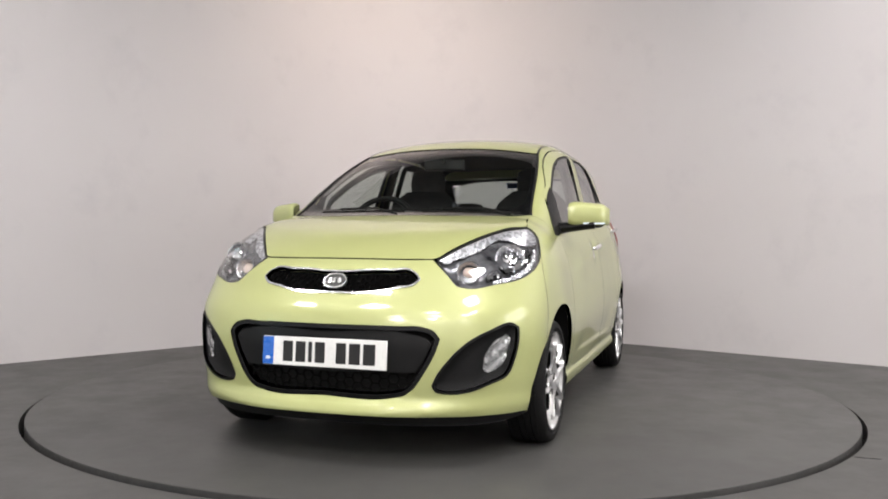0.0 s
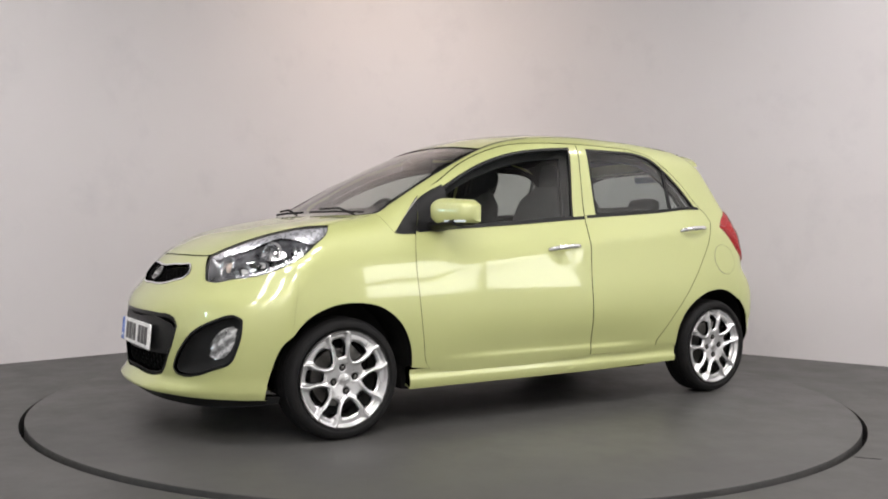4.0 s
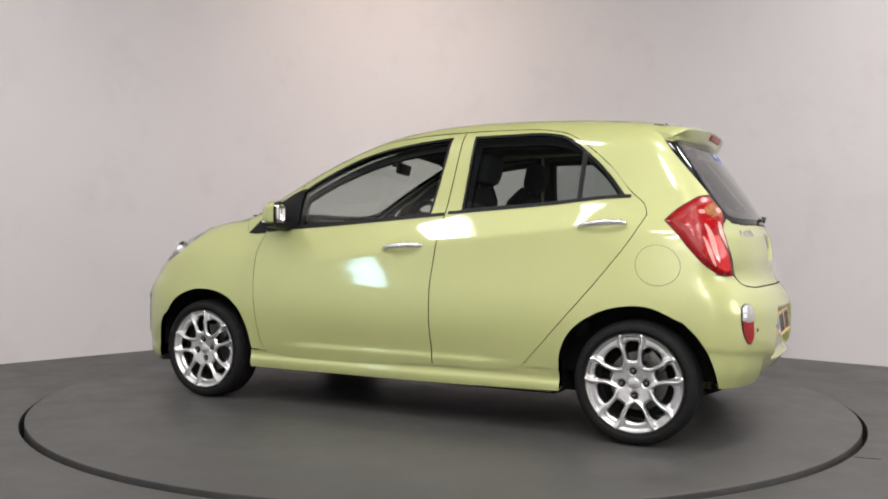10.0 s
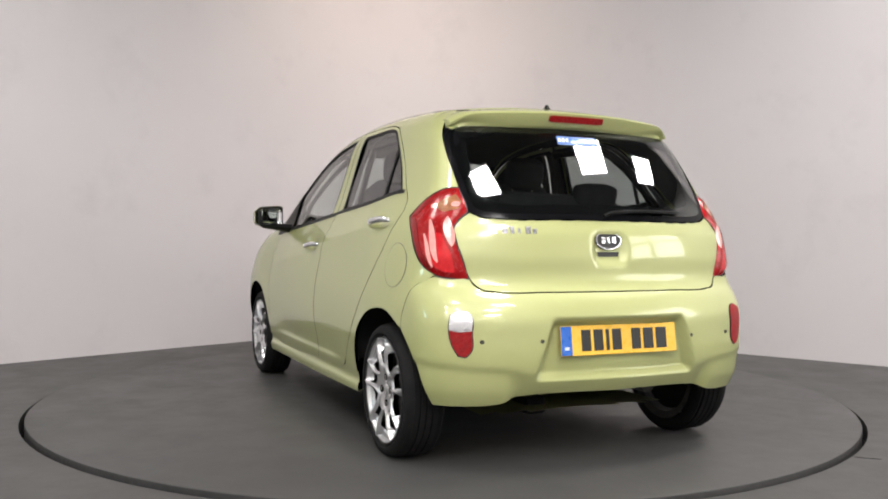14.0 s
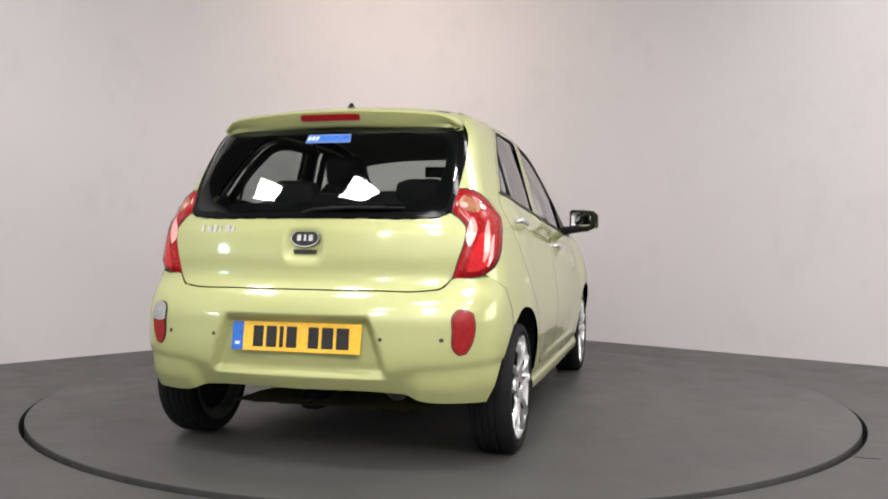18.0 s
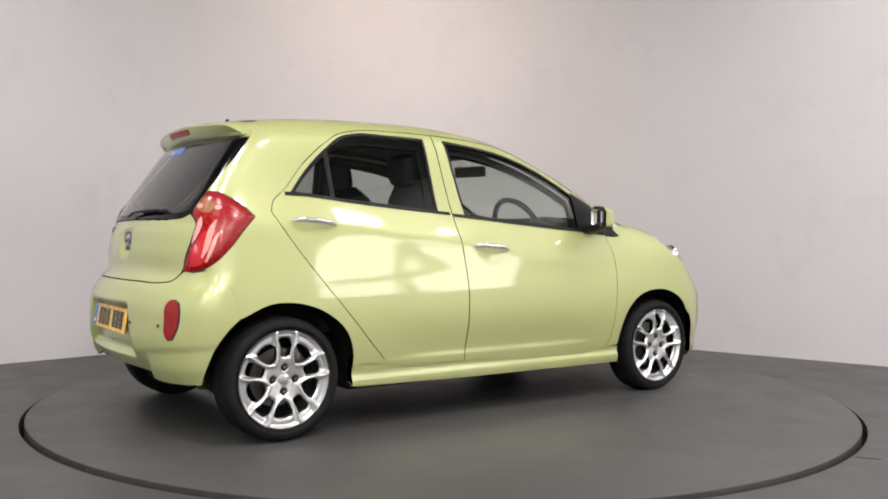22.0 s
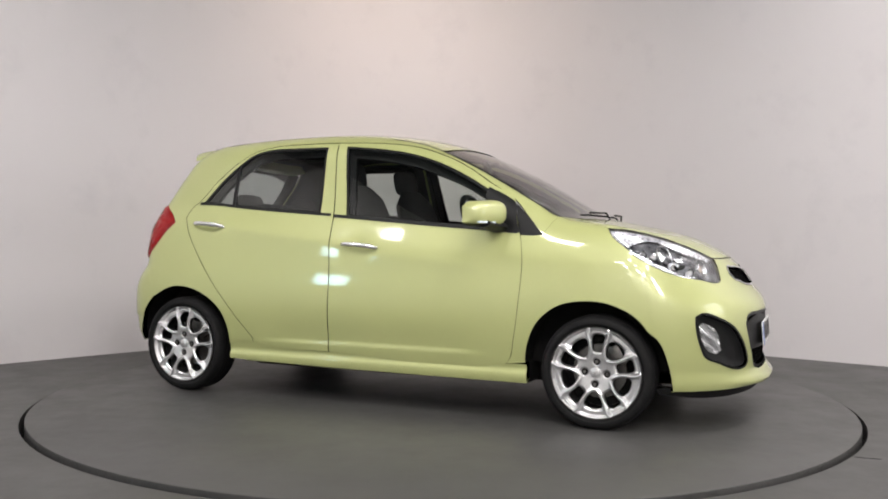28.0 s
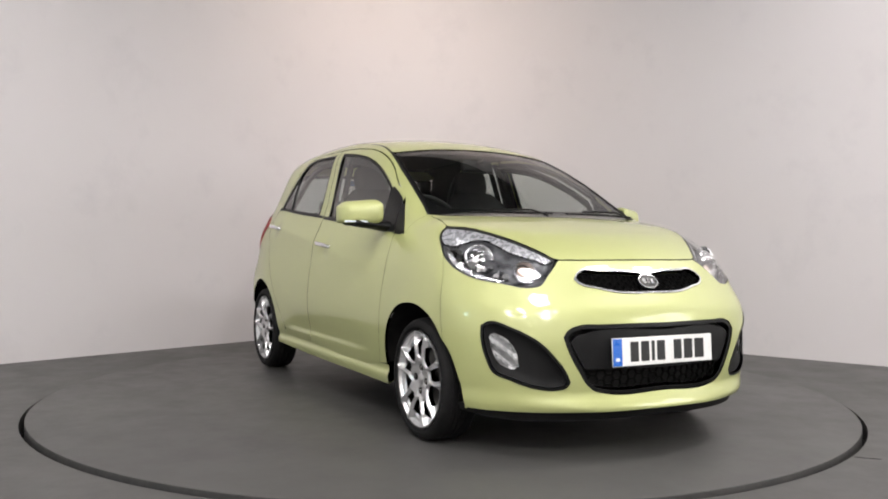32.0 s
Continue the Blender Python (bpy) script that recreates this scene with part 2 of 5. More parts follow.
def lathe(profile, n=64, axis="x", at=(0, 0, 0), bm=None):
    """Turns (radius, along) points round an axis."""
    bm = bm or bmesh.new()
    rings = []
    for r, h in profile:
        ring = []
        for i in range(n):
            a = 2 * math.pi * i / n
            p = {"x": (h, r * math.cos(a), r * math.sin(a)), "y": (r * math.cos(a), h, r * math.sin(a)), "z": (r * math.cos(a), r * math.sin(a), h)}[axis]
            ring.append(bm.verts.new(Vector(p) + Vector(at)))
        rings.append(ring)
    for a, b in zip(rings, rings[1:]):
        for i in range(n):
            bm.faces.new((a[i], a[(i + 1) % n], b[(i + 1) % n], b[i]))
    bmesh.ops.recalc_face_normals(bm, faces=bm.faces)
    return bm


def tube(points, radius, n=10, bm=None, closed=False):
    bm = bm or bmesh.new()
    pts = [Vector(p) for p in points]
    rings = []
    for i, p in enumerate(pts):
        a = pts[(i - 1) % len(pts)] if closed or i else p
        b = pts[(i + 1) % len(pts)] if closed or i < len(pts) - 1 else p
        d = (b - a).normalized()
        u = d.cross(Vector((0, 0, 1)) if abs(d.z) < .9 else Vector((1, 0, 0))).normalized()
        v = d.cross(u)
        rings.append([bm.verts.new(p + (u * math.cos(2 * math.pi * k / n) + v * math.sin(2 * math.pi * k / n)) * radius) for k in range(n)])
    for a, b in zip(rings, rings[1:] + (rings[:1] if closed else [])):
        for k in range(n):
            bm.faces.new((a[k], a[(k + 1) % n], b[(k + 1) % n], b[k]))
    if not closed:
        bm.faces.new(rings[0][::-1])
        bm.faces.new(rings[-1])
    bmesh.ops.recalc_face_normals(bm, faces=bm.faces)
    return bm


def smooth_loop(points, step=.014, sharp=48):
    """A closed outline through the points, rounded except at sharp corners."""
    p = np.array(points, float)
    p = p[np.linalg.norm(p - np.roll(p, 1, 0), axis=1) > 1e-4]
    n = len(p)
    d1, d2 = p - np.roll(p, 1, 0), np.roll(p, -1, 0) - p
    turn = np.degrees(np.abs((np.arctan2(d2[:, 1], d2[:, 0]) - np.arctan2(d1[:, 1], d1[:, 0]) + math.pi) % (2 * math.pi) - math.pi))
    l1, l2 = np.linalg.norm(d1, axis=1), np.linalg.norm(d2, axis=1)
    tan = (d1 / l1[:, None] * l2[:, None] + d2 / l2[:, None] * l1[:, None]) / (l1 + l2)[:, None]
    out = []
    for i in range(n):
        j = (i + 1) % n
        length = l2[i]
        a = d2[i] / length if turn[i] > sharp else tan[i]
        b = d2[i] / length if turn[j] > sharp else tan[j]
        k = max(1, int(math.ceil(length / step)))
        for s in np.arange(k) / k:
            out.append((2 * s**3 - 3 * s**2 + 1) * p[i] + (s**3 - 2 * s**2 + s) * length * a + (3 * s**2 - 2 * s**3) * p[j] + (s**3 - s**2) * length * b)
    return np.array(out)


def area2(p):
    return np.sum(p[:, 0] * np.roll(p[:, 1], -1) - np.roll(p[:, 0], -1) * p[:, 1]) / 2


def shrink(p, d):
    """The outline moved inwards by d."""
    if area2(p) < 0:
        p = p[::-1]
    e1, e2 = p - np.roll(p, 1, 0), np.roll(p, -1, 0) - p
    n1, n2 = [np.stack([-e[:, 1], e[:, 0]], 1) / (np.linalg.norm(e, axis=1)[:, None] + 1e-12) for e in (e1, e2)]
    m = n1 + n2
    return p + m / np.maximum((m * m).sum(1), .8)[:, None] * 2 * d


def inside(q, poly):
    x, y = q[:, 0][:, None], q[:, 1][:, None]
    a, b = poly, np.roll(poly, -1, 0)
    hit = ((a[:, 1] > y) != (b[:, 1] > y)) & (x < (b[:, 0] - a[:, 0]) * (y - a[:, 1]) / (b[:, 1] - a[:, 1] + 1e-15) + a[:, 0])
    return hit.sum(1) % 2 == 1


def fill(loops, step):
    """Triangles over an outline less its holes, with an inner grid of points."""
    out = loops[0]
    lo, hi = out.min(0), out.max(0)
    gx, gy = np.meshgrid(np.arange(lo[0] + step / 2, hi[0], step), np.arange(lo[1] + step / 2, hi[1], step))
    gx[1::2] += step / 2
    g = np.stack([gx.ravel(), gy.ravel()], 1)
    keep = inside(g, out)
    for h in loops[1:]:
        keep &= ~inside(g, h)
    g = g[keep]
    edge = np.concatenate(loops)
    if len(g):
        near = np.min(np.linalg.norm(g[:, None] - edge[None], axis=2), axis=1) if len(g) * len(edge) < 4e7 else np.full(len(g), 1.0)
        g = g[near > step * .45]
    pts = np.concatenate([edge, g])
    cons, s = [], 0
    for loop in loops:
        k = len(loop)
        cons += [(s + i, s + (i + 1) % k) for i in range(k)]
        s += k
    v, _, f, ov, _, _ = delaunay_2d_cdt([Vector(q) for q in pts], cons, [], 0, 1e-7)
    v = np.array([tuple(q) for q in v])
    f = np.array([t for t in f if len(t) == 3])
    c = v[f].mean(1)
    ok = inside(c, out)
    for h in loops[1:]:
        ok &= ~inside(c, h)
    f = f[ok]
    where = {}
    for i, o in enumerate(ov):
        for k in o:
            where[k] = i
    rims, s = [], 0
    for loop in loops:
        rims.append([where[s + i] for i in range(len(loop)) if s + i in where])
        s += len(loop)
    return v, f, rims


def sheet(name, lift, loops, mat, parent=None, label="", step=.03, thick=.012, lower=0.0, mirror=False, relief=None, gap=0.0, back=False, exact=False):
    """A panel on a curved form: fills the outline (loops[0]) less its holes, lifts it on the form and folds its edges inwards.
    lower: how far it sits under the form; relief: a function of the flat points that gives how far it stands out."""
    loops = [shrink(np.asarray(l, float), gap if i == 0 else -gap) if gap else np.asarray(l, float) for i, l in enumerate(loops)]
    v, f, rims = fill(loops, step)
    p, n = lift(v)
    out = (relief(v) if relief else 0) - lower
    p = p + n * (out[:, None] if np.ndim(out) else out)
    if relief and exact:
        e = .0008
        da = lift(v + [e, 0])[0] + n * relief(v + [e, 0])[:, None] - lift(v - [e, 0])[0] - n * relief(v - [e, 0])[:, None]
        db = lift(v + [0, e])[0] + n * relief(v + [0, e])[:, None] - lift(v - [0, e])[0] - n * relief(v - [0, e])[:, None]
        n2 = np.cross(da, db)
        n2 = n2 / (np.linalg.norm(n2, axis=1)[:, None] + 1e-12) * np.sign((n2 * n).sum(1))[:, None]
    elif relief:
        tri = p[f]
        fn = np.cross(tri[:, 1] - tri[:, 0], tri[:, 2] - tri[:, 0])
        vn = np.zeros_like(p)
        for k in range(3):
            np.add.at(vn, f[:, k], fn)
        flip = np.sign((vn * n).sum(1))[:, None]
        vn = vn * flip
        n2 = vn / (np.linalg.norm(vn, axis=1)[:, None] + 1e-12)
    else:
        n2 = n
    fn = np.cross(p[f[:, 1]] - p[f[:, 0]], p[f[:, 2]] - p[f[:, 0]])
    wrong = (fn * n[f[:, 0]]).sum(1) < 0
    f[wrong] = f[wrong][:, ::-1]
    verts, norms, faces = [p], [n2], [tuple(t) for t in f]
    base = len(p)
    if thick:
        for rim in rims:
            k = len(rim)
            a = p[rim]
            run = np.roll(a, -1, 0) - np.roll(a, 1, 0)
            side = np.cross(run, n[rim])
            side /= np.linalg.norm(side, axis=1)[:, None] + 1e-12
            verts += [a, a - n[rim] * thick]
            norms += [side, side]
            faces += [(base + i, base + (i + 1) % k, base + k + (i + 1) % k, base + k + i) for i in range(k)]
            base += 2 * k
    if back:
        verts.append(p - n * thick)
        norms.append(-n)
        faces += [(base + t[2], base + t[1], base + t[0]) for t in f]
        base += len(p)
    verts, norms = np.concatenate(verts), np.concatenate(norms)
    if mirror:
        verts, norms = verts * [-1, 1, 1], norms * [-1, 1, 1]
        faces = [t[::-1] for t in faces]
    return mesh_part(name, verts, faces, mat, parent, label, norms)


def on_form(rays):
    def lift(q):
        p = cast(*rays(q))
        return p, slope(p)
    return lift


SIDE, FRONT, REAR, TOP = on_form(from_side), on_form(from_front), on_form(from_rear), on_form(from_below)


def flat_rear(p):
    a = np.where(p[:, 1] > REAR_AXIS, np.arctan2(np.abs(p[:, 0]), p[:, 1] - REAR_AXIS) * GIRTH, QUARTER + REAR_AXIS - p[:, 1])
    return np.stack([a * np.sign(p[:, 0] + 1e-9), p[:, 2]], 1)


def flat_front(p):
    a = np.where(p[:, 1] < FRONT_AXIS, np.arctan2(np.abs(p[:, 0]), FRONT_AXIS - p[:, 1]) * GIRTH, QUARTER + p[:, 1] - FRONT_AXIS)
    return np.stack([a * np.sign(p[:, 0] + 1e-9), p[:, 2]], 1)


def both(half):
    """A closed outline from the left half's points, which run from the middle at one end to the middle at the other."""
    h = np.array(half, float)
    m = (h * [-1, 1])[::-1]
    return np.concatenate([h, m[(1 if h[-1][0] == 0 else 0):(len(m) - 1 if h[0][0] == 0 else len(m))]])
# ---------------------------------------------------------------- the car
car = tagged(new("car"), "small lime-yellow five-door hatchback parked on a turntable", "car")

ROOF_EDGE = [(-.902, .905), (-.822, .992), (-.740, 1.078), (-.608, 1.160), (-.471, 1.246), (-.331, 1.312), (-.161, 1.366), (.039, 1.391), (.305, 1.402)]
ROOF_EDGE_REAR = [(.305, 1.402), (.519, 1.402), (.741, 1.390), (.837, 1.367), (.929, 1.311), (1.060, 1.198), (1.162, 1.082)]
DOOR_REAR_EDGE = [(1.162, 1.082), (1.212, 1.036), (1.227, 0.991), (1.173, 0.897), (1.035, 0.710), (0.852, 0.496), (0.737, 0.368), (0.680, 0.313), (0.600, 0.293)]
DOOR_FRONT_EDGE = [(-0.740, 1.078), (-0.765, 0.985), (-0.792, 0.903), (-0.816, 0.790), (-0.818, 0.740), (-0.811, 0.610), (-0.800, 0.500), (-0.785, 0.410), (-0.766, 0.323), (-0.745, 0.290), (-0.710, 0.282)]
B_LINE = [(0.238, 0.286), (0.230, 0.513), (0.229, 0.674), (0.241, 0.808), (0.259, 0.999), (0.285, 1.224), (0.305, 1.402)]
ARCH_FRONT = [(-1.512, 0.210), (-1.499, 0.322), (-1.449, 0.445), (-1.350, 0.543), (-1.219, 0.598), (-1.119, 0.603), (-1.004, 0.579), (-0.906, 0.504), (-0.851, 0.391), (-0.836, 0.301)]
ARCH_REAR = [(0.863, 0.301), (0.872, 0.391), (0.910, 0.474), (1.002, 0.552), (1.136, 0.600), (1.257, 0.601), (1.388, 0.546), (1.444, 0.495), (1.490, 0.427), (1.517, 0.352), (1.531, 0.272)]
RAIL = [(.605, -.955), (.588, -.87), (.576, -.78), (.558, -.64), (.540, -.52), (.518, -.40), (.494, -.28), (.482, -.18), (.480, 0), (.482, .3), (.480, .6), (.470, .9), (.452, 1.12), (.44, 1.215)]
BONNET_SIDE = [(.605, -.955), (.608, -1.05), (.622, -1.12), (.640, -1.20)]
BONNET_LAMP = [(.640, -1.20), (.584, -1.286), (.504, -1.43), (.413, -1.579), (.378, -1.632)]
LAMP_HEAD = [(.455, .800), (.53, .831), (.74, .894), (.95, .930), (1.073, .937), (1.062, .912), (.99, .845), (.955, .812), (.87, .760), (.775, .723), (.66, .704), (.555, .689), (.515, .697), (.487, .735)]
LAMP_TAIL = [(.665, 1.077), (.721, 1.072), (.772, 1.050), (.836, 1.010), (.884, .968), (.838, .903), (.792, .830), (.745, .775), (.701, .746), (.647, .735), (.592, .732), (.612, .80), (.642, .89), (.648, .93), (.635, .955), (.612, .982), (.622, 1.01)]
GLASS_EDGE = [(.86, 1.385), (.83, 1.31), (.775, 1.23), (.715, 1.15), (.665, 1.076)]


def smooth01(v):
    v = np.clip(v, 0, 1)
    return v * v * (3 - 2 * v)


def side3(pts):
    return cast(*from_side(np.array(pts, float)))


def top3(pts):
    return cast(*from_below(np.array(pts, float)))


def front3(pts):
    return cast(*from_front(np.array(pts, float)))


def rear3(pts):
    return cast(*from_rear(np.array(pts, float)))


def join(flat, *runs):
    """One outline out of runs of points on the form, leaving out doubled ends."""
    pts = flat(np.concatenate(runs))
    keep = np.linalg.norm(pts - np.roll(pts, 1, 0), axis=1) > .004
    return smooth_loop(pts[keep])


def pair(make):
    """Builds a thing for the left side and its mirror image for the right."""
    return [make(False), make(True)]


def round_outline(cx, cz, w, h, n=28, power=2.6):
    a = np.linspace(0, 2 * math.pi, n, endpoint=False)
    return np.stack([cx + w * np.sign(np.cos(a)) * np.abs(np.cos(a)) ** (2 / power), cz + h * np.sign(np.sin(a)) * np.abs(np.sin(a)) ** (2 / power)], 1)


SEAM, HAIR = .0026, .0009

def dense(pts, n=6):
    """The smooth open curve through the points, finely divided."""
    ring = smooth_loop(list(pts) + [(np.mean([q[0] for q in pts]) - 4, np.mean([q[1] for q in pts]) - 4)], .012)
    a = np.argmin(np.linalg.norm(ring - np.array(pts[0]), axis=1))
    b = np.argmin(np.linalg.norm(ring - np.array(pts[-1]), axis=1))
    return [tuple(q) for q in ring[a:b + 1]]


DOOR_CURVE = dense(DOOR_REAR_EDGE)

# ---- bonnet, windscreen and roof
bonnet_half = [(0, -1.682)] + [(.10, -1.680), (.2, -1.672), (.30, -1.656)] + BONNET_LAMP[::-1] + BONNET_SIDE[::-1][1:] + [(.55, -1.0), (.41, -1.045), (.27, -1.078), (.12, -1.09), (0, -1.093)]
sheet("bonnet", TOP, [smooth_loop(both(bonnet_half))], PAINT, car, gap=SEAM, step=.035)
screen_half = [(0, -1.075), (.12, -1.072), (.27, -1.06), (.41, -1.026), (.53, -.985), (.595, -.945)] + RAIL[1:7] + [(.474, -.292), (.40, -.306), (.28, -.316), (.14, -.324), (0, -.327)]
screen_line = smooth_loop(both(screen_half))
windscreen = sheet("windscreen", TOP, [screen_line], GLASS, car, "clear laminated windscreen", lower=.004, gap=.003, step=.05, thick=0)
edge_half = [(0, -.975), (.2, -.968), (.38, -.94), (.50, -.90), (.545, -.85), (.545, -.76), (.53, -.64), (.512, -.52), (.49, -.40), (.470, -.345), (.44, -.336), (.38, -.340), (.27, -.348), (.14, -.356), (0, -.360)]
sheet("black_border", TOP, [screen_line, smooth_loop(both(edge_half))], FRIT, windscreen, "black ceramic edge of the windscreen", lower=.0055, gap=.003, thick=0)
sheet("scuttle", TOP, [smooth_loop(both([(0, -1.10), (.27, -1.085), (.45, -1.04), (.61, -.965), (.58, -.90), (.40, -.99), (.2, -1.02), (0, -1.03)]))], BLACK, car, "black plastic scuttle below the windscreen", lower=.016, thick=0)
roof_half = [(0, -.327), (.14, -.324), (.28, -.316), (.40, -.306), (.474, -.292)] + RAIL[6:] + [(.38, 1.245), (.22, 1.268), (0, 1.28)]
roof_line = smooth_loop(both(roof_half))
sheet("roof", TOP, [roof_line], PAINT, car, gap=HAIR, step=.05)
for s in (False, True):
    strip = np.array([RAIL[k] for k in range(9)])
    sheet("roof_moulding", TOP, [smooth_loop(np.concatenate([strip + [.004, 0], (strip - [.008, 0])[::-1]]))], BLACK, car, "black moulding beside the windscreen", lower=-.0005, thick=.006, mirror=s)
sheet("roof_lining", TOP, [shrink(roof_line, .01)], LINING, car, "grey cloth roof lining", lower=.03, step=.08, thick=0)

# ---- body sides, wings, doors
body_side_line = join(flat_rear, top3(RAIL), rear3([(.80, 1.395)] + GLASS_EDGE), rear3([LAMP_TAIL[k] for k in (0, 1, 2, 3, 4, 5, 6, 7, 8)]),
                      rear3([(.735, .728), (.785, .695), (.815, .64), (.832, .59), (.838, .552)]), side3(ARCH_REAR[:7][::-1]),
                      side3([(.80, .318), (.71, .308)]), side3([q for q in DOOR_CURVE[::-1] if q[1] > .335]), side3(ROOF_EDGE_REAR[::-1]), side3(ROOF_EDGE[::-1]))
wing_line = join(flat_front, top3(BONNET_SIDE[::-1]), side3(ROOF_EDGE[:1]), side3([(-.85, .902)]), side3(DOOR_FRONT_EDGE[2:10]), side3(ARCH_FRONT[::-1][:7]), front3([(.90, .47), (.918, .62), (.935, .77)]),
                 front3([LAMP_HEAD[k] for k in (7, 6, 5, 4)]))
sill_top = [(-0.846, 0.292), (-0.790, 0.294), (-0.745, 0.291), (-0.600, 0.289), (0.000, 0.290), (0.500, 0.293), (0.600, 0.298), (0.670, 0.316), (0.720, 0.342), (0.800, 0.359), (0.866, 0.347)]
sill_line = smooth_loop(np.array(sill_top + [(.866, .222), (.4, .213), (-.4, .209), (-.848, .208)]))


def sill_relief(q):
    return -.004 + .018 * smooth01((.272 - q[:, 1]) / .030) + .006 * np.clip((.250 - q[:, 1]) / .05, 0, 1)


FRONT_DOOR = smooth_loop(DOOR_FRONT_EDGE + B_LINE + ROOF_EDGE[::-1][1:7])
REAR_DOOR = smooth_loop(B_LINE[::-1] + [(.514, .289)] + DOOR_CURVE[::-1] + ROOF_EDGE_REAR[::-1][1:-1])
FRONT_PANE = smooth_loop([(-.605, .936), (-.60, 1.128), (-.466, 1.203), (-.326, 1.268), (-.157, 1.322), (.041, 1.356), (.243, 1.376), (.211, 1.181), (.180, .997), (-.173, .967), (-.45, .946)])
REAR_PANE = smooth_loop([(.344, 1.014), (.784, 1.044), (1.125, 1.074), (1.033, 1.186), (.928, 1.284), (.822, 1.355), (.740, 1.373), (.55, 1.377), (.364, 1.376)])
FRONT_CLEAR = smooth_loop([(-.600, .930), (-.596, 1.092), (-.445, 1.180), (-.310, 1.234), (-.150, 1.285), (.030, 1.320), (.205, 1.340), (.185, 1.181), (.160, .990), (-.173, .962), (-.45, .940)])
REAR_CLEAR = smooth_loop([(.360, 1.010), (.784, 1.040), (1.100, 1.068), (1.02, 1.168), (.92, 1.258), (.818, 1.326), (.738, 1.346), (.55, 1.350), (.380, 1.349)])
HOLLOWS = ((.065, .832, .075, .050), (1.04, .936, .075, .050))


def door_relief(q):
    """Shallow scoops behind the handles and along the foot of the doors."""
    d = np.zeros(len(q))
    for y, z, w, h in HOLLOWS:
        r = ((q[:, 0] - y) / w) ** 2 + ((q[:, 1] - z) / h) ** 2
        d -= .009 * np.exp(-r * 1.1)
    crease = np.interp(q[:, 0], [-.747, -.412, -.057, .24, .596, .919], [.730, .765, .803, .852, .895, .938])
    fade = smooth01((q[:, 0] + .76) / .35) * smooth01((1.17 - q[:, 0]) / .22)
    h = q[:, 1] - crease
    away = np.sqrt(h * h + .014**2) - .014
    d += fade * .0090 * np.exp(-away / np.where(h > 0, .07, .055))
    run = smooth01((q[:, 0] + .72) / .35) * smooth01((.72 - q[:, 0]) / .3)
    d -= .009 * run * smooth01((q[:, 1] - .318) / .030) * np.exp(-(np.maximum(q[:, 1] - .355, 0) / .085) ** 2)
    return d


def pane_lift(outline):
    """An evenly curved pane laid close to the body side within an outline."""
    p = SIDE(outline)[0]
    low, high = outline.min(0), outline.max(0)
    g = np.stack(np.meshgrid(np.linspace(low[0], high[0], 24), np.linspace(low[1], high[1], 16)), -1).reshape(-1, 2)
    p = np.concatenate([p, SIDE(g[inside(g, outline)])[0]])

    def terms(y, z):
        return np.stack([1 + 0 * y, y, z, y * y, y * z, z * z], -1)
    k = np.linalg.lstsq(terms(p[:, 1], p[:, 2]), p[:, 0], rcond=None)[0]

    def lift(q):
        y, z = q[:, 0], q[:, 1]
        nrm = np.stack([1 + 0 * y, -(k[1] + 2 * k[3] * y + k[4] * z), -(k[2] + k[4] * y + 2 * k[5] * z)], 1)
        return np.stack([terms(y, z) @ k, y, z], 1), nrm / np.linalg.norm(nrm, axis=1)[:, None]
    return lift


def handle(parent, y, z, mirror):
    """A chrome pull handle that stands off the door, with its feet."""
    s = -1 if mirror else 1
    p, n = SIDE(np.stack([np.linspace(y - .108, y + .108, 17), np.linspace(z - .008, z + .008, 17)], 1))
    t = np.linspace(-1, 1, 17)
    h, w = .0125 * np.sqrt(1 - .6 * t**4), .010 + .012 * (1 - t**4)
    verts, faces = [], []
    for i in range(17):
        c = p[i] + n[i] * (.010 + .024 * (1 - t[i] ** 4))
        for k in range(10):
            a = 2 * math.pi * k / 10
            verts.append((c + n[i] * math.cos(a) * w[i] * .5 + np.array([0, 0, 1]) * math.sin(a) * h[i]) * [s, 1, 1])
    for i in range(16):
        faces += [(i * 10 + k, i * 10 + (k + 1) % 10, i * 10 + 10 + (k + 1) % 10, i * 10 + 10 + k) for k in range(10)]
    faces += [tuple(range(10)), tuple(range(160, 170))]
    ob = mesh_part("door_handle", verts, faces, BRIGHT, parent, "chrome pull handle")
    bm = bmesh.new()
    bm.from_mesh(ob.data)
    bmesh.ops.recalc_face_normals(bm, faces=bm.faces)
    bm.to_mesh(ob.data)
    bm.free()


def belt_strip(pts, drop):
    up = np.array(pts, float)
    return smooth_loop(np.concatenate([up, (up - [0, drop])[::-1]]))


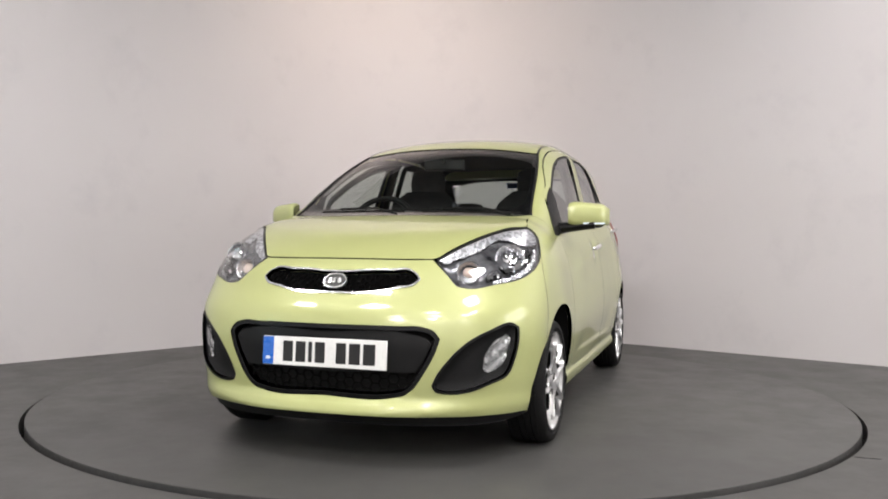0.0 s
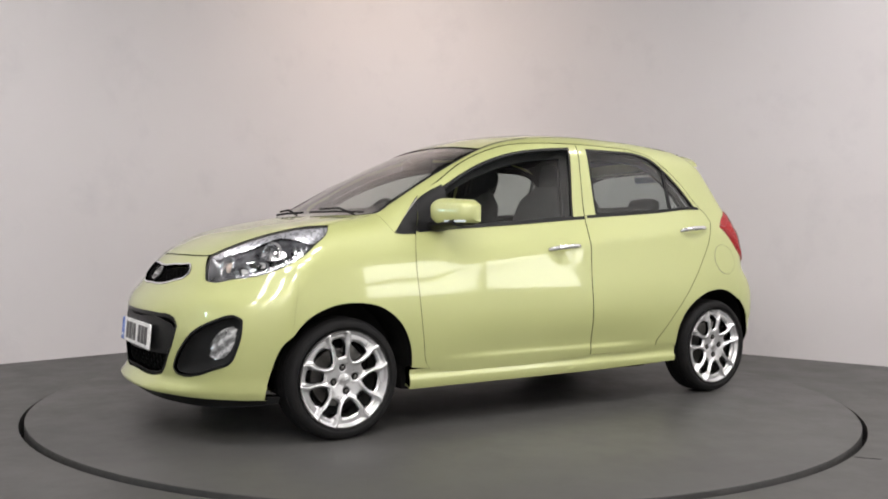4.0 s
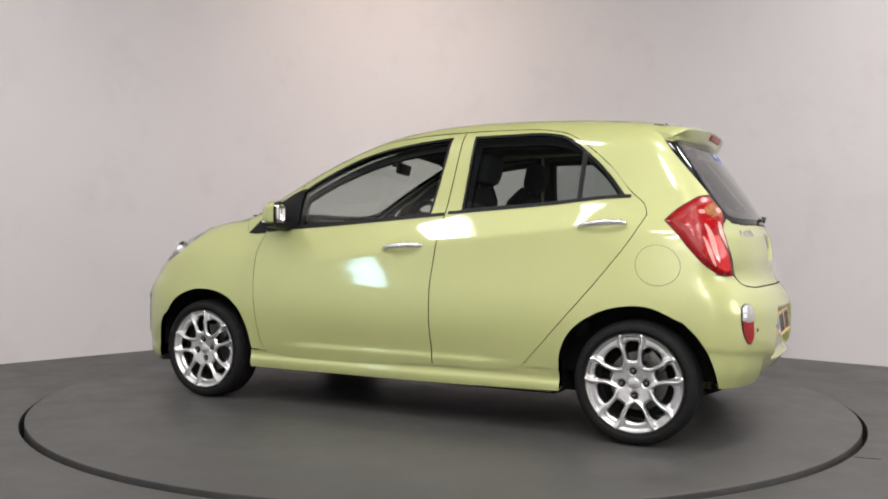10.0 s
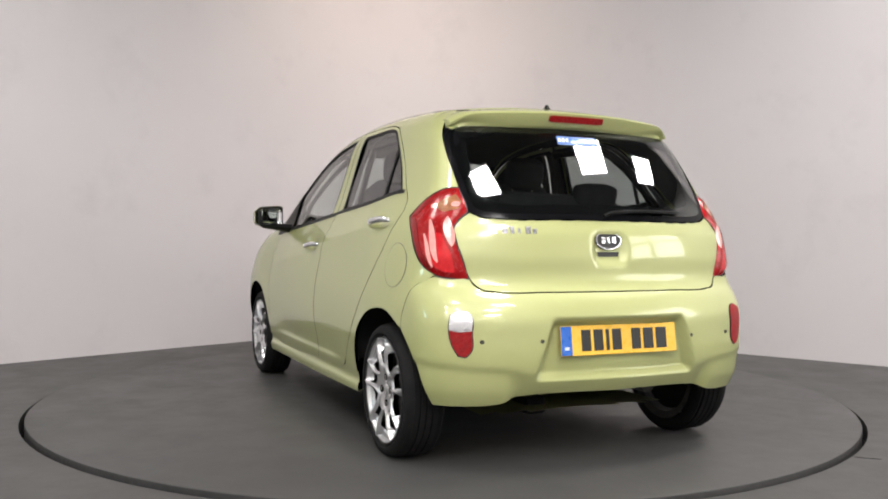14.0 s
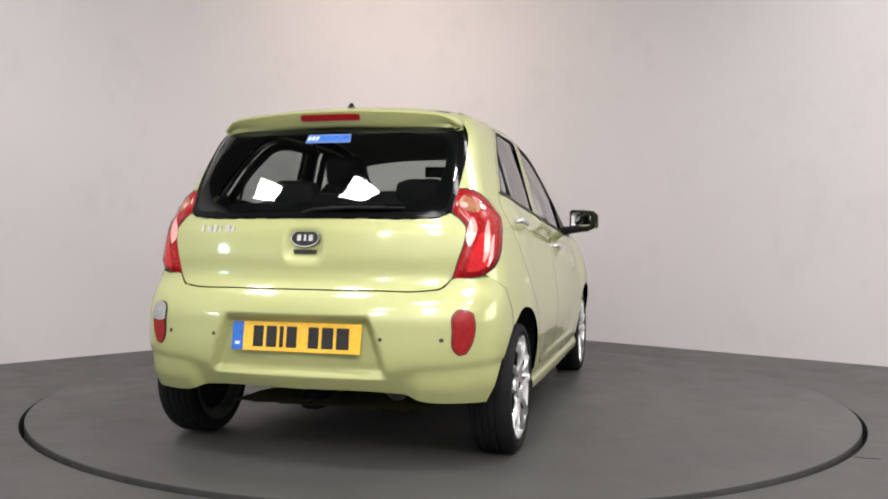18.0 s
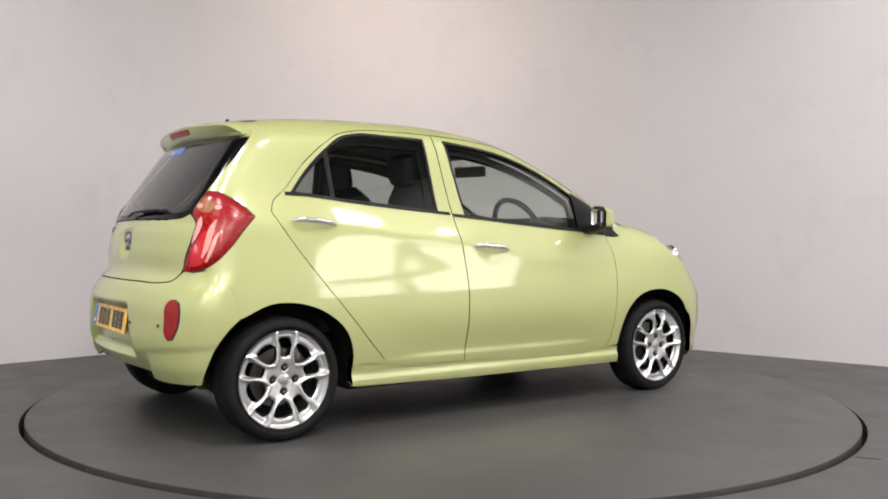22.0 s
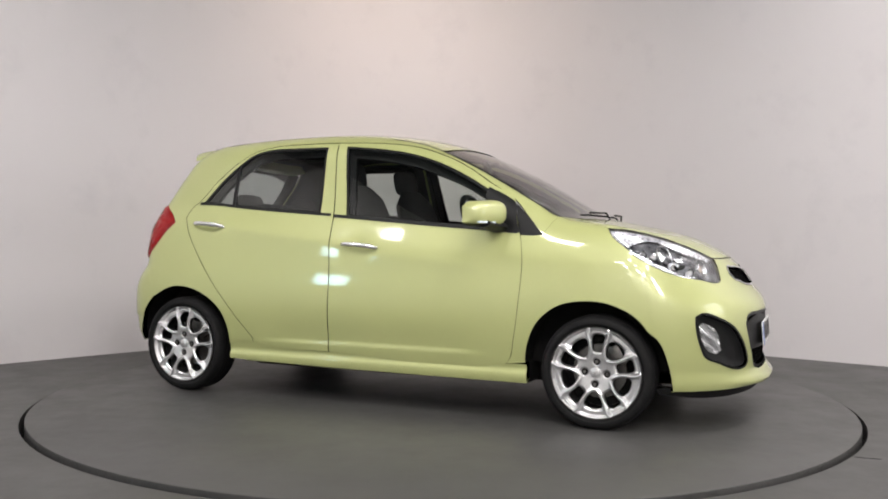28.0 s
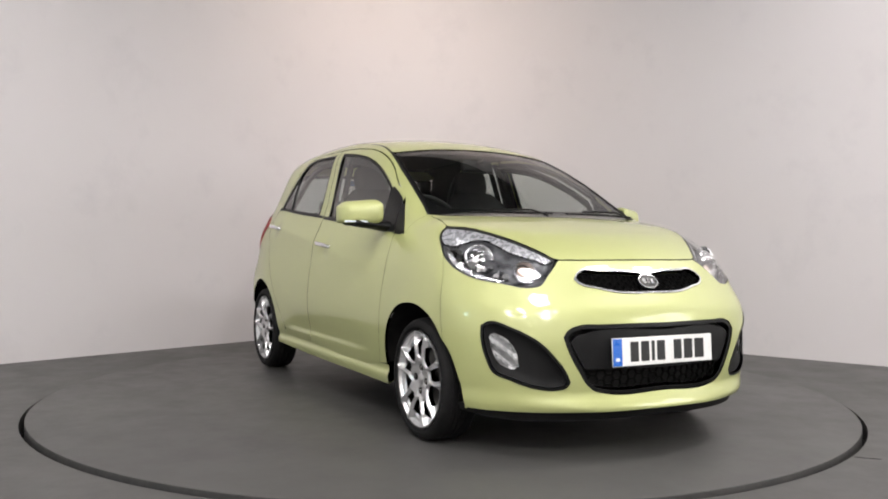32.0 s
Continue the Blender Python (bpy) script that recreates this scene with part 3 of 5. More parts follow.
def flank(mirror):
    side = "right" if mirror else "left"
    shell = sheet("body_side", REAR, [body_side_line], PAINT, car, gap=HAIR, step=.035, mirror=mirror)
    sheet("pillar_trim", REAR, [shrink(body_side_line, .004)], CABIN, shell, "dark grey inner pillar trim", lower=.018, thick=0, step=.06, mirror=mirror)
    sheet("front_wing", FRONT, [wing_line], PAINT, car, gap=.0001, step=.035, mirror=mirror)
    sheet("sill", SIDE, [sill_line], PAINT, car, "lime-yellow side skirt", gap=.0028, step=.013, mirror=mirror, relief=sill_relief, thick=.04, exact=True)
    sheet("corner_trim", SIDE, [smooth_loop([(-.898, .906), (-.86, .952), (-.750, 1.058), (-.767, .985), (-.793, .906), (-.86, .901)])], BLACK, car,
          "black triangular trim ahead of the door mirror", lower=-.003, mirror=mirror, thick=.006)
    # front door
    door = sheet("front_door", SIDE, [FRONT_DOOR, FRONT_PANE], PAINT, car, gap=SEAM, step=.018, mirror=mirror, relief=door_relief, exact=True)
    sheet("door_trim", SIDE, [shrink(FRONT_DOOR, .01), shrink(FRONT_PANE, .008)], CABIN, door, "dark grey inner door trim", lower=.030, thick=0, step=.06, mirror=mirror)
    sheet("header_trim", SIDE, [shrink(FRONT_PANE, -.015), FRONT_CLEAR], CABIN, door, "dark padded trim along the roof rail", lower=.055, thick=.02, step=.06, mirror=mirror)
    sheet("window_seal", SIDE, [FRONT_PANE, shrink(FRONT_PANE, .010)], BLACK, door, "black rubber window seal", lower=-.0005, gap=.0, thick=.012, mirror=mirror)
    sheet("window", pane_lift(FRONT_PANE), [shrink(FRONT_PANE, .007)], GLASS, door, "clear side window", lower=.006, thick=0, step=.05, mirror=mirror)
    sheet("mirror_patch", SIDE, [smooth_loop([(-.787, .915), (-.761, .985), (-.744, 1.062), (-.70, 1.092), (-.598, 1.142), (-.592, .944), (-.66, .932)])], BLACK, door,
          "black corner patch that carries the mirror", lower=-.003, thick=.008, mirror=mirror)
    sheet("belt_strip", SIDE, [belt_strip([(-.775, .926), (-.60, .942), (-.45, .952), (-.173, .973), (.20, 1.003), (.255, 1.007)], .016)], BLACK, door, "black belt strip", lower=-.004, thick=.008, mirror=mirror)
    handle(door, .065, .838, mirror)
    # rear door
    door = sheet("rear_door", SIDE, [REAR_DOOR, REAR_PANE], PAINT, car, gap=SEAM, step=.018, mirror=mirror, relief=door_relief, exact=True)
    sheet("door_trim", SIDE, [shrink(REAR_DOOR, .01), shrink(REAR_PANE, .008)], CABIN, door, "dark grey inner door trim", lower=.030, thick=0, step=.06, mirror=mirror)
    sheet("header_trim", SIDE, [shrink(REAR_PANE, -.015), REAR_CLEAR], CABIN, door, "dark padded trim along the roof rail", lower=.055, thick=.02, step=.06, mirror=mirror)
    sheet("window_seal", SIDE, [REAR_PANE, shrink(REAR_PANE, .010)], BLACK, door, "black rubber window seal", lower=-.0005, thick=.012, mirror=mirror)
    sheet("window", pane_lift(REAR_PANE), [shrink(REAR_PANE, .007)], GLASS_DARK, door, "lightly tinted rear side window", lower=.006, thick=0, step=.05, mirror=mirror)
    sheet("window_divider", SIDE, [np.array([(.906, 1.052), (.928, 1.052), (.936, 1.285), (.914, 1.30)])], BLACK, door, "black upright divider of the rear window", lower=.002, thick=.006, mirror=mirror)
    sheet("belt_strip", SIDE, [belt_strip([(.275, 1.012), (.784, 1.050), (1.13, 1.080), (1.15, 1.080)], .015)], BLACK, door, "black belt strip", lower=-.004, thick=.008, mirror=mirror)
    handle(door, 1.04, .942, mirror)
    return side


pair(flank)
cap_mid = flat_rear(side3([(1.283, .778)]))[0]
ring = cap_mid + .086 * np.stack([np.cos(np.linspace(0, 2 * math.pi, 49)[:-1]), np.sin(np.linspace(0, 2 * math.pi, 49)[:-1])], 1)
sheet("fuel_flap_gap", REAR, [ring, shrink(ring, .0018)], INK, car, "dark gap round the fuel flap", lower=-.0008, thick=.002)
sheet("fuel_flap", REAR, [shrink(ring, .0018)], PAINT, car, "round fuel filler flap", lower=-.001, thick=.003, step=.03)

# ---- front bumper with its openings
GRILLE = smooth_loop(both([(0, .752), (.06, .7525), (.14, .758), (.25, .760), (.345, .757), (.366, .742), (.376, .722), (.352, .704), (.27, .686), (.19, .671), (.10, .666), (0, .667)]))
INTAKE = smooth_loop(both([(0, .553), (.28, .552), (.375, .549), (.41, .535), (.430, .505), (.412, .45), (.375, .375), (.335, .312), (.305, .290), (.27, .282), (0, .280)]))
FOG = smooth_loop([(.402, .330), (.415, .308), (.45, .298), (.527, .304), (.61, .333), (.675, .362), (.703, .42), (.722, .51), (.722, .545), (.698, .560), (.60, .537), (.515, .489), (.455, .425), (.413, .36)])
FOG_LAMP = smooth_loop([(.583, .388), (.60, .458), (.635, .498), (.68, .519), (.697, .503), (.680, .43), (.648, .386), (.605, .372)])
arch3 = side3(ARCH_FRONT[:4])
bumper_front_half = np.concatenate([[(0, .797), (.12, .797), (.25, .796), (.38, .796), (.44, .797)], [LAMP_HEAD[k] for k in (13, 12, 11, 10, 9, 8, 7)], [(.947, .79), (.930, .62), (.912, .48)],
                                    flat_front(arch3)[::-1][1:], [(.80, .214), (.65, .216), (.50, .220), (.28, .229), (0, .233)]])
MIRRORED_FOG = FOG * [-1, 1]


def bumper_front_relief(q):
    """A chin that juts out below the intake and a soft roll along the foot."""
    x = np.abs(q[:, 0])
    under = -.0012 * smooth01((x - np.interp(q[:, 1], [.47, .62, .77], [.888, .906, .923])) / .006) * (q[:, 1] > .45)
    chin = .042 * smooth01((.66 - x) / .45) * smooth01((.276 - q[:, 1]) / .036) * smooth01((q[:, 1] - .190) / .055)
    return .012 * smooth01((.305 - q[:, 1]) / .075) + chin + under


front_bumper = sheet("front_bumper", FRONT, [smooth_loop(both(bumper_front_half)), GRILLE, INTAKE, FOG, MIRRORED_FOG], PAINT, car, gap=.0002, step=.015, thick=.03, relief=bumper_front_relief)
upper_grille = sheet("upper_grille", FRONT, [shrink(GRILLE, .004)], MESH_BLACK, front_bumper, "black upper grille", lower=.022, thick=0, step=.03)
sheet("grille_surround", FRONT, [shrink(GRILLE, -.001), shrink(GRILLE, .0055)], BRIGHT, front_bumper, "chrome grille surround", lower=-.003, thick=.02)
lower_intake = sheet("lower_intake", FRONT, [shrink(INTAKE, .002)], HOLLOW, front_bumper, "black lower air intake", lower=.045, thick=0, step=.04)
sheet("intake_lip", FRONT, [shrink(INTAKE, .0005), shrink(INTAKE, .016)], BLACK, front_bumper, "black rim of the lower intake", lower=.004, thick=.03)
sheet("number_plate_board", FRONT, [smooth_loop(both([(0, .525), (.33, .522), (.385, .505), (.40, .485), (.37, .42), (.345, .378), (0, .372)]))], BLACK, lower_intake, "smooth black board behind the plate", lower=.012, thick=.02, step=.05)


def mesh_bars(lift, region, pitch, width, lower, parent, name, holes=()):
    """A honeycomb of slim bars that fills a region of the form."""
    verts, faces = [], []
    lo, hi = region.min(0), region.max(0)
    segs = []
    h = pitch * .5
    rows = int((hi[1] - lo[1]) / h) + 2
    cols = int((hi[0] - lo[0]) / (pitch * 1.7)) + 2
    for r in range(rows):
        for c in range(-1, cols):
            x = lo[0] + c * pitch * 1.7 + (r % 2) * pitch * .85
            z = lo[1] + r * h
            segs += [((x - pitch * .3, z), (x + pitch * .3, z)), ((x + pitch * .3, z), (x + pitch * .55, z + h)), ((x - pitch * .3, z), (x - pitch * .55, z + h))]
    segs = np.array(segs)
    mid = segs.mean(1)
    keep = inside(mid, region)
    for q in holes:
        keep &= ~inside(mid, q)
    segs = segs[keep]
    if not len(segs):
        return
    p, n = lift(segs.reshape(-1, 2))
    p = p - n * lower
    for k in range(0, len(p), 2):
        d = p[k + 1] - p[k]
        u = np.cross(n[k], d)
        u = u / np.linalg.norm(u) * width / 2
        b = len(verts)
        for e in (k, k + 1):
            verts += [p[e] - u, p[e] + u, p[e] + u - n[e] * .008, p[e] - u - n[e] * .008]
        faces += [(b, b + 1, b + 5, b + 4), (b + 1, b + 2, b + 6, b + 5), (b + 3, b, b + 4, b + 7)]
    tagged(mesh_part(name, verts, faces, MESH_BLACK, parent, "black honeycomb mesh", smooth=False), kind="stuff")


mesh_bars(FRONT, shrink(GRILLE, .012), .026, .0034, .008, upper_grille, "grille_mesh")
mesh_bars(FRONT, shrink(INTAKE, .016), .040, .0045, .020, lower_intake, "intake_mesh", [both([(0, .53), (.40, .53), (.36, .375), (0, .372)])])
lip_half = np.concatenate([[(0, .240), (.28, .236), (.5, .229), (.66, .224), (.80, .222)], [(.86, .218)], [(.84, .190), (.66, .174), (.5, .170), (.28, .172), (0, .176)]])


def lip_lift(q):
    p, n = FRONT(np.stack([q[:, 0], np.maximum(q[:, 1], .205)], 1))
    p = p.copy()
    p[:, 2] = q[:, 1]
    p[:, 1] += np.maximum(.205 - q[:, 1], 0) * .5
    n = n * [1, 1, .0]
    return p, n / np.linalg.norm(n, axis=1)[:, None]


sheet("front_lip", lip_lift, [smooth_loop(both(lip_half))], PLASTIC, front_bumper, "black plastic lip under the bumper", lower=.010, thick=.05, step=.04,
      relief=lambda q: .026 * smooth01((.66 - np.abs(q[:, 0])) / .45))


FOG_CHROME = surface("fog_reflector", (.30, .30, .31), (.90, .90, .91), .16, .8, scale=70, fine=140)


def fog_unit(mirror):
    unit = sheet("fog_lamp_surround", FRONT, [shrink(FOG, .001), FOG_LAMP], PLASTIC, front_bumper, "black plastic fog lamp surround", thick=.02, mirror=mirror, step=.02,
                 relief=lambda q: -.006 - .020 * np.clip(np.min(np.linalg.norm(q[:, None] - FOG[None], axis=2), axis=1) / .035, 0, 1))
    sheet("fog_lamp_rim", FRONT, [shrink(FOG, .0005), shrink(FOG, .010)], BLACK, unit, "raised black rim", lower=-.002, thick=.015, mirror=mirror)
    lamp = sheet("fog_lamp", FRONT, [shrink(FOG_LAMP, .001)], FOG_CHROME, unit, "clear fog lamp with bright reflector", lower=.024, thick=0, mirror=mirror, step=.012,
                 relief=lambda q: .006 * np.sin(q[:, 0] * 160) * np.sin(q[:, 1] * 130 + q[:, 0] * 60))
    sheet("lens", FRONT, [shrink(FOG_LAMP, .001)], LENS, lamp, "clear lens", lower=.012, thick=0, mirror=mirror)


pair(fog_unit)


def lamp_unit(lift, at, radius, depth, lower, parent, mirror, mats, name):
    """A round reflector bowl with a bright rim and a lens in front of it."""
    p, n = lift(np.array([at], float))
    n0 = Vector(n[0]) * .45 + Vector((.10, -.9, .05))
    c = Vector(p[0]) - Vector(n[0]) * lower
    turn = n0.normalized().to_track_quat("Z", "Y").to_matrix().to_4x4()
    m = Matrix.Translation(c) @ turn
    if mirror:
        m = Matrix.Scale(-1, 4, (1, 0, 0)) @ m
    bm = lathe([(.004, -depth), (radius * .45, -depth * .92), (radius * .8, -depth * .55), (radius, 0), (radius * 1.12, .003), (radius * 1.16, -.004), (radius * 1.1, -.015)], 32, "z")
    bmesh.ops.transform(bm, matrix=m, verts=bm.verts)
    bowl = part(name, bm, mats[0], parent)
    bm = lathe([(.0005, .012), (radius * .30, .010), (radius * .55, .002), (radius * .62, -.010)], 24, "z", (0, 0, -depth * .35))
    bmesh.ops.transform(bm, matrix=m, verts=bm.verts)
    part("lamp_lens", bm, mats[1], bowl)


BROW = surface("satin_silver", (.48, .48, .51), (.60, .60, .63), .28, .6, scale=20)
LAMP_BODY = surface("lamp_housing_grey", (.02, .02, .025), (.30, .30, .32), .2, .6, scale=18, fine=90)


def head_lamp(mirror):
    lamp = tagged(new("headlamp"), "large swept-back headlamp with clear cover")
    lamp.parent = car
    outline = smooth_loop(LAMP_HEAD)
    sheet("housing", FRONT, [shrink(outline, .003)], LAMP_BODY, lamp, "grey lamp housing", mirror=mirror, thick=0, step=.02,
          relief=lambda q: -.010 - .034 * np.clip(np.min(np.linalg.norm(q[:, None] - outline[None], axis=2), axis=1) / .03, 0, 1))
    brow = smooth_loop([(.462, .802), (.53, .830), (.74, .893), (.95, .929), (1.068, .936), (1.058, .914), (1.000, .868), (.955, .886), (.88, .896), (.80, .890), (.74, .873), (.66, .848), (.60, .830), (.54, .813), (.49, .796)])
    sheet("silver_brow", FRONT, [brow], BROW, lamp, "bright silver brow", thick=.003, mirror=mirror, step=.014, relief=lambda q: -.006 - .034 * smooth01(np.min(np.linalg.norm(q[:, None] - outline[None], axis=2), axis=1) / .045))
    foot = smooth_loop([(.66, .712), (.775, .733), (.87, .770), (.95, .824), (.985, .858), (.94, .838), (.86, .786), (.77, .747), (.66, .724)])
    sheet("chrome_foot", FRONT, [foot], SILVER, lamp, "faceted chrome trim", thick=.02, mirror=mirror, step=.012, relief=lambda q: -.016 + .006 * np.sin(q[:, 0] * 170) * np.sin(q[:, 1] * 190))
    lamp_unit(FRONT, (.790, .822), .053, .045, .026, lamp, mirror, (SILVER, CHROME), "main_reflector")
    lamp_unit(FRONT, (.578, .766), .042, .045, .026, lamp, mirror, (SILVER, AMBER), "indicator_reflector")
    for k in range(14):
        at = (.655 + .022 * k + .006 * math.sin(k * 5.1), .738 + .0082 * k + .013 * math.sin(k * 2.4))
        tilt, dip = 1.1 * math.sin(k * 1.9), 1.0 * math.cos(k * 2.7)
        sheet("chrome_facet", FRONT, [round_outline(at[0], at[1], .014, .010, 10, 3)], CHROME, lamp, "small chrome facet", thick=.010, mirror=mirror, step=.02,
              relief=lambda q: -.020 + (q[:, 0] - at[0]) * tilt + (q[:, 1] - at[1]) * dip)
    sheet("gasket", FRONT, [shrink(outline, .0006), shrink(outline, .0035)], INK, lamp, "black gasket", lower=.001, thick=.02, mirror=mirror)
    sheet("cover", FRONT, [shrink(outline, .004)], LENS, lamp, "clear plastic cover", lower=.002, thick=0, mirror=mirror, step=.03)


pair(head_lamp)

# ---- rear: tailgate, glass, lamps, bumper, spoiler
glass_half = [(0, 1.375), (.20, 1.374), (.42, 1.370), (.62, 1.362), (.78, 1.350), (.826, 1.315), (.775, 1.23), (.715, 1.15), (.668, 1.080), (.630, 1.015), (.608, .985), (.57, .968), (.50, .961), (.25, .960), (0, .960)]
glass_line = smooth_loop(both(glass_half))
gate_half = [(0, .957), (.25, .957), (.50, .958), (.572, .965), (.606, .980), (.633, .957), (.648, .93), (.642, .89), (.612, .80), (.592, .735), (.575, .714), (.545, .695), (.50, .688), (.3, .686), (0, .686)]
RECESS = [(.092, .922), (.098, .87), (.080, .800), (.05, .793)]


def box_mask(q, x0, x1, z0, z1, soft):
    return np.clip((q[:, 0] - x0) / soft, 0, 1) * np.clip((x1 - q[:, 0]) / soft, 0, 1) * np.clip((q[:, 1] - z0) / soft, 0, 1) * np.clip((z1 - q[:, 1]) / soft, 0, 1)


def gate_relief(q):
    scoop = -.022 * smooth01(1.25 - ((q[:, 0] / .088) ** 4 + ((q[:, 1] - .850) / .062) ** 4))
    roll = -.006 * np.exp(-((q[:, 1] - .94) / .02) ** 2)
    return scoop * (q[:, 1] < .93) + roll


tailgate = sheet("tailgate", REAR, [smooth_loop(both(gate_half))], PAINT, car, gap=SEAM, step=.018, relief=gate_relief, thick=.02)
rear_window = sheet("rear_window", REAR, [shrink(glass_line, .022)], GLASS_DARK, tailgate, "tinted rear window", lower=.002, thick=0, step=.05)
clear_half = [(0, 1.322), (.3, 1.318), (.60, 1.302), (.70, 1.275), (.665, 1.20), (.60, 1.10), (.545, 1.035), (.49, 1.02), (.25, 1.018), (0, 1.018)]
sheet("black_border", REAR, [glass_line, smooth_loop(both(clear_half))], FRIT, rear_window, "black ceramic edge of the rear window", lower=.004, thick=.004)
sheet("gate_trim", REAR, [smooth_loop(both([(0, .98), (.5, .98), (.62, .94), (.6, .75), (.5, .71), (0, .71)]))], CABIN, tailgate, "dark inner tailgate trim", lower=.035, thick=0, step=.1)


def tail_lamp(mirror):
    line = smooth_loop(LAMP_TAIL)

    def bulge(q):
        return -.004 + .011 * smooth01(np.min(np.linalg.norm(q[:, None] - line[None], axis=2), axis=1) / .02)
    lamp = sheet("tail_lamp", REAR, [line], RED, car, "red wrap-round tail lamp", gap=.0022, step=.014, relief=bulge, thick=.02, mirror=mirror)

    def over(extra):
        return lambda q: bulge(q) + extra
    sheet("indicator_window", REAR, [smooth_loop([(.727, .996), (.721, 1.015), (.700, 1.030), (.668, 1.044), (.640, 1.018), (.646, .990), (.700, .979)])], LAMP_BROWN, lamp, "smoky amber indicator window", relief=over(.0012), thick=.002, mirror=mirror, step=.014)
    sheet("outer_lens", REAR, [smooth_loop([(.872, .963), (.822, .957), (.792, .921), (.769, .860), (.742, .805), (.712, .762), (.740, .783), (.785, .832), (.830, .903)])], RED_DEEP, lamp, "deep red outer lens", relief=over(.0016), thick=.003, mirror=mirror, step=.014)
    sheet("upper_lens", REAR, [smooth_loop([(.866, .972), (.822, .968), (.775, 1.005), (.735, 1.030), (.672, 1.056), (.672, 1.066), (.72, 1.062), (.770, 1.040), (.832, 1.002)])], RED_DEEP, lamp, "deep red upper lens", relief=over(.0016), thick=.003, mirror=mirror, step=.014)
    sheet("stop_lens", REAR, [smooth_loop([(.69, .90), (.735, .905), (.748, .86), (.722, .80), (.68, .762), (.64, .756), (.645, .80), (.668, .86)])], RED_BRIGHT, lamp, "bright red stop lens", relief=over(.0012), thick=.002, mirror=mirror, step=.014)
    # Three slim pale streaks on the stop lens.
    for x0, z0, x1, z1, w in ((.736, .946, .695, .797, .0042), (.750, .895, .711, .779, .0036), (.675, .957, .651, .855, .0034)):
        bar = np.array([(x0 - w, z0), (x0, z0 + .005), (x0 + w, z0), (x1 + w, z1), (x1, z1 - .005), (x1 - w, z1)])
        sheet("pale_streak", REAR, [smooth_loop(bar)], PINK, lamp, "pale streak on the stop lamp", relief=over(.0024), thick=.002, mirror=mirror, step=.014)
    # Two highlights painted as pale spots over the amber window.
    for x0, z0, w, h in ((.737, 1.000, .013, .009), (.658, 1.006, .015, .010)):
        sheet("pale_glint", REAR, [round_outline(x0, z0, w, h, 14, 2.4)], PINK, lamp, "pale highlight painted on the amber window", relief=over(.0026), thick=.002, mirror=mirror, step=.014)
    sheet("dark_rim", REAR, [shrink(line, -.0005), shrink(line, .0025)], INK, lamp, "dark joint round the lamp", lower=.002, thick=.01, mirror=mirror)


LAMP_BROWN = surface("smoky_amber", (.20, .06, .02), (.34, .14, .05), .25, scale=60, fine=300, relief=.002, coat=.2, spec=.3)
PINK = surface("pale_pink", (.70, .28, .26), (.80, .38, .34), .15, scale=60, coat=1.0)
RED_BRIGHT = surface("bright_red_plastic", (.48, .008, .012), (.58, .014, .02), .2, scale=60, coat=.2, spec=.3)
pair(tail_lamp)
arch3r = side3(ARCH_REAR[6:])
bumper_rear_half = np.concatenate([[(0, .6845), (.3, .6845), (.50, .6865), (.546, .6935), (.577, .713), (.594, .7305), (.66, .7325)], [(.708, .7395)], [(.740, .733), (.798, .705), (.828, .645), (.842, .59), (.847, .556)], flat_rear(arch3r)[1:], [(.66, .272), (.60, .271), (.50, .275), (.44, .288), (.36, .297), (0, .300)]])


def trapeze(q, top, foot, z0, z1, soft):
    x = np.abs(q[:, 0])
    t = np.clip((q[:, 1] - z0) / (z1 - z0), 0, 1)
    edge = foot + (top - foot) * t
    return smooth01((edge - x) / soft + .5) * smooth01((z1 - q[:, 1]) / soft + .5) * smooth01((q[:, 1] - z0) / soft + .5)


def bumper_rear_relief(q):
    """The recess for the number plate, the undercut below it and a crease towards the corners."""
    x, z = np.abs(q[:, 0]), q[:, 1]
    plate = -.040 * trapeze(q, .285, .345, .375, .580, .018)
    low = smooth01((.47 - x) / .06) * smooth01((.388 - z) / .02 + .5) * (-.004 - .30 * np.maximum(.388 - z, 0))
    line = .40 + np.clip((x - .42) * .10, 0, .05)
    crease = -.006 * smooth01((x - .38) / .05) * smooth01((line - z) / .015 + .5) * smooth01((z - line + .10) / .10)
    foot = -.10 * np.maximum(.33 - z, 0) * smooth01((x - .40) / .05)
    seam = np.interp(z, [.516, .58, .64, .695, .728], [.840, .832, .815, .785, .735])
    under = -.0014 * smooth01((x - seam + .009) / .006) * smooth01((z - .46) / .03)
    return plate + low + crease + foot + under


rear_bumper = sheet("rear_bumper", REAR, [smooth_loop(both(bumper_rear_half))], PAINT, car, gap=HAIR, step=.0125, relief=bumper_rear_relief, thick=.03)
REFLECTOR = smooth_loop([(.567, .602), (.580, .616), (.606, .619), (.626, .606), (.629, .56), (.618, .50), (.600, .464), (.580, .459), (.566, .475), (.562, .54)])
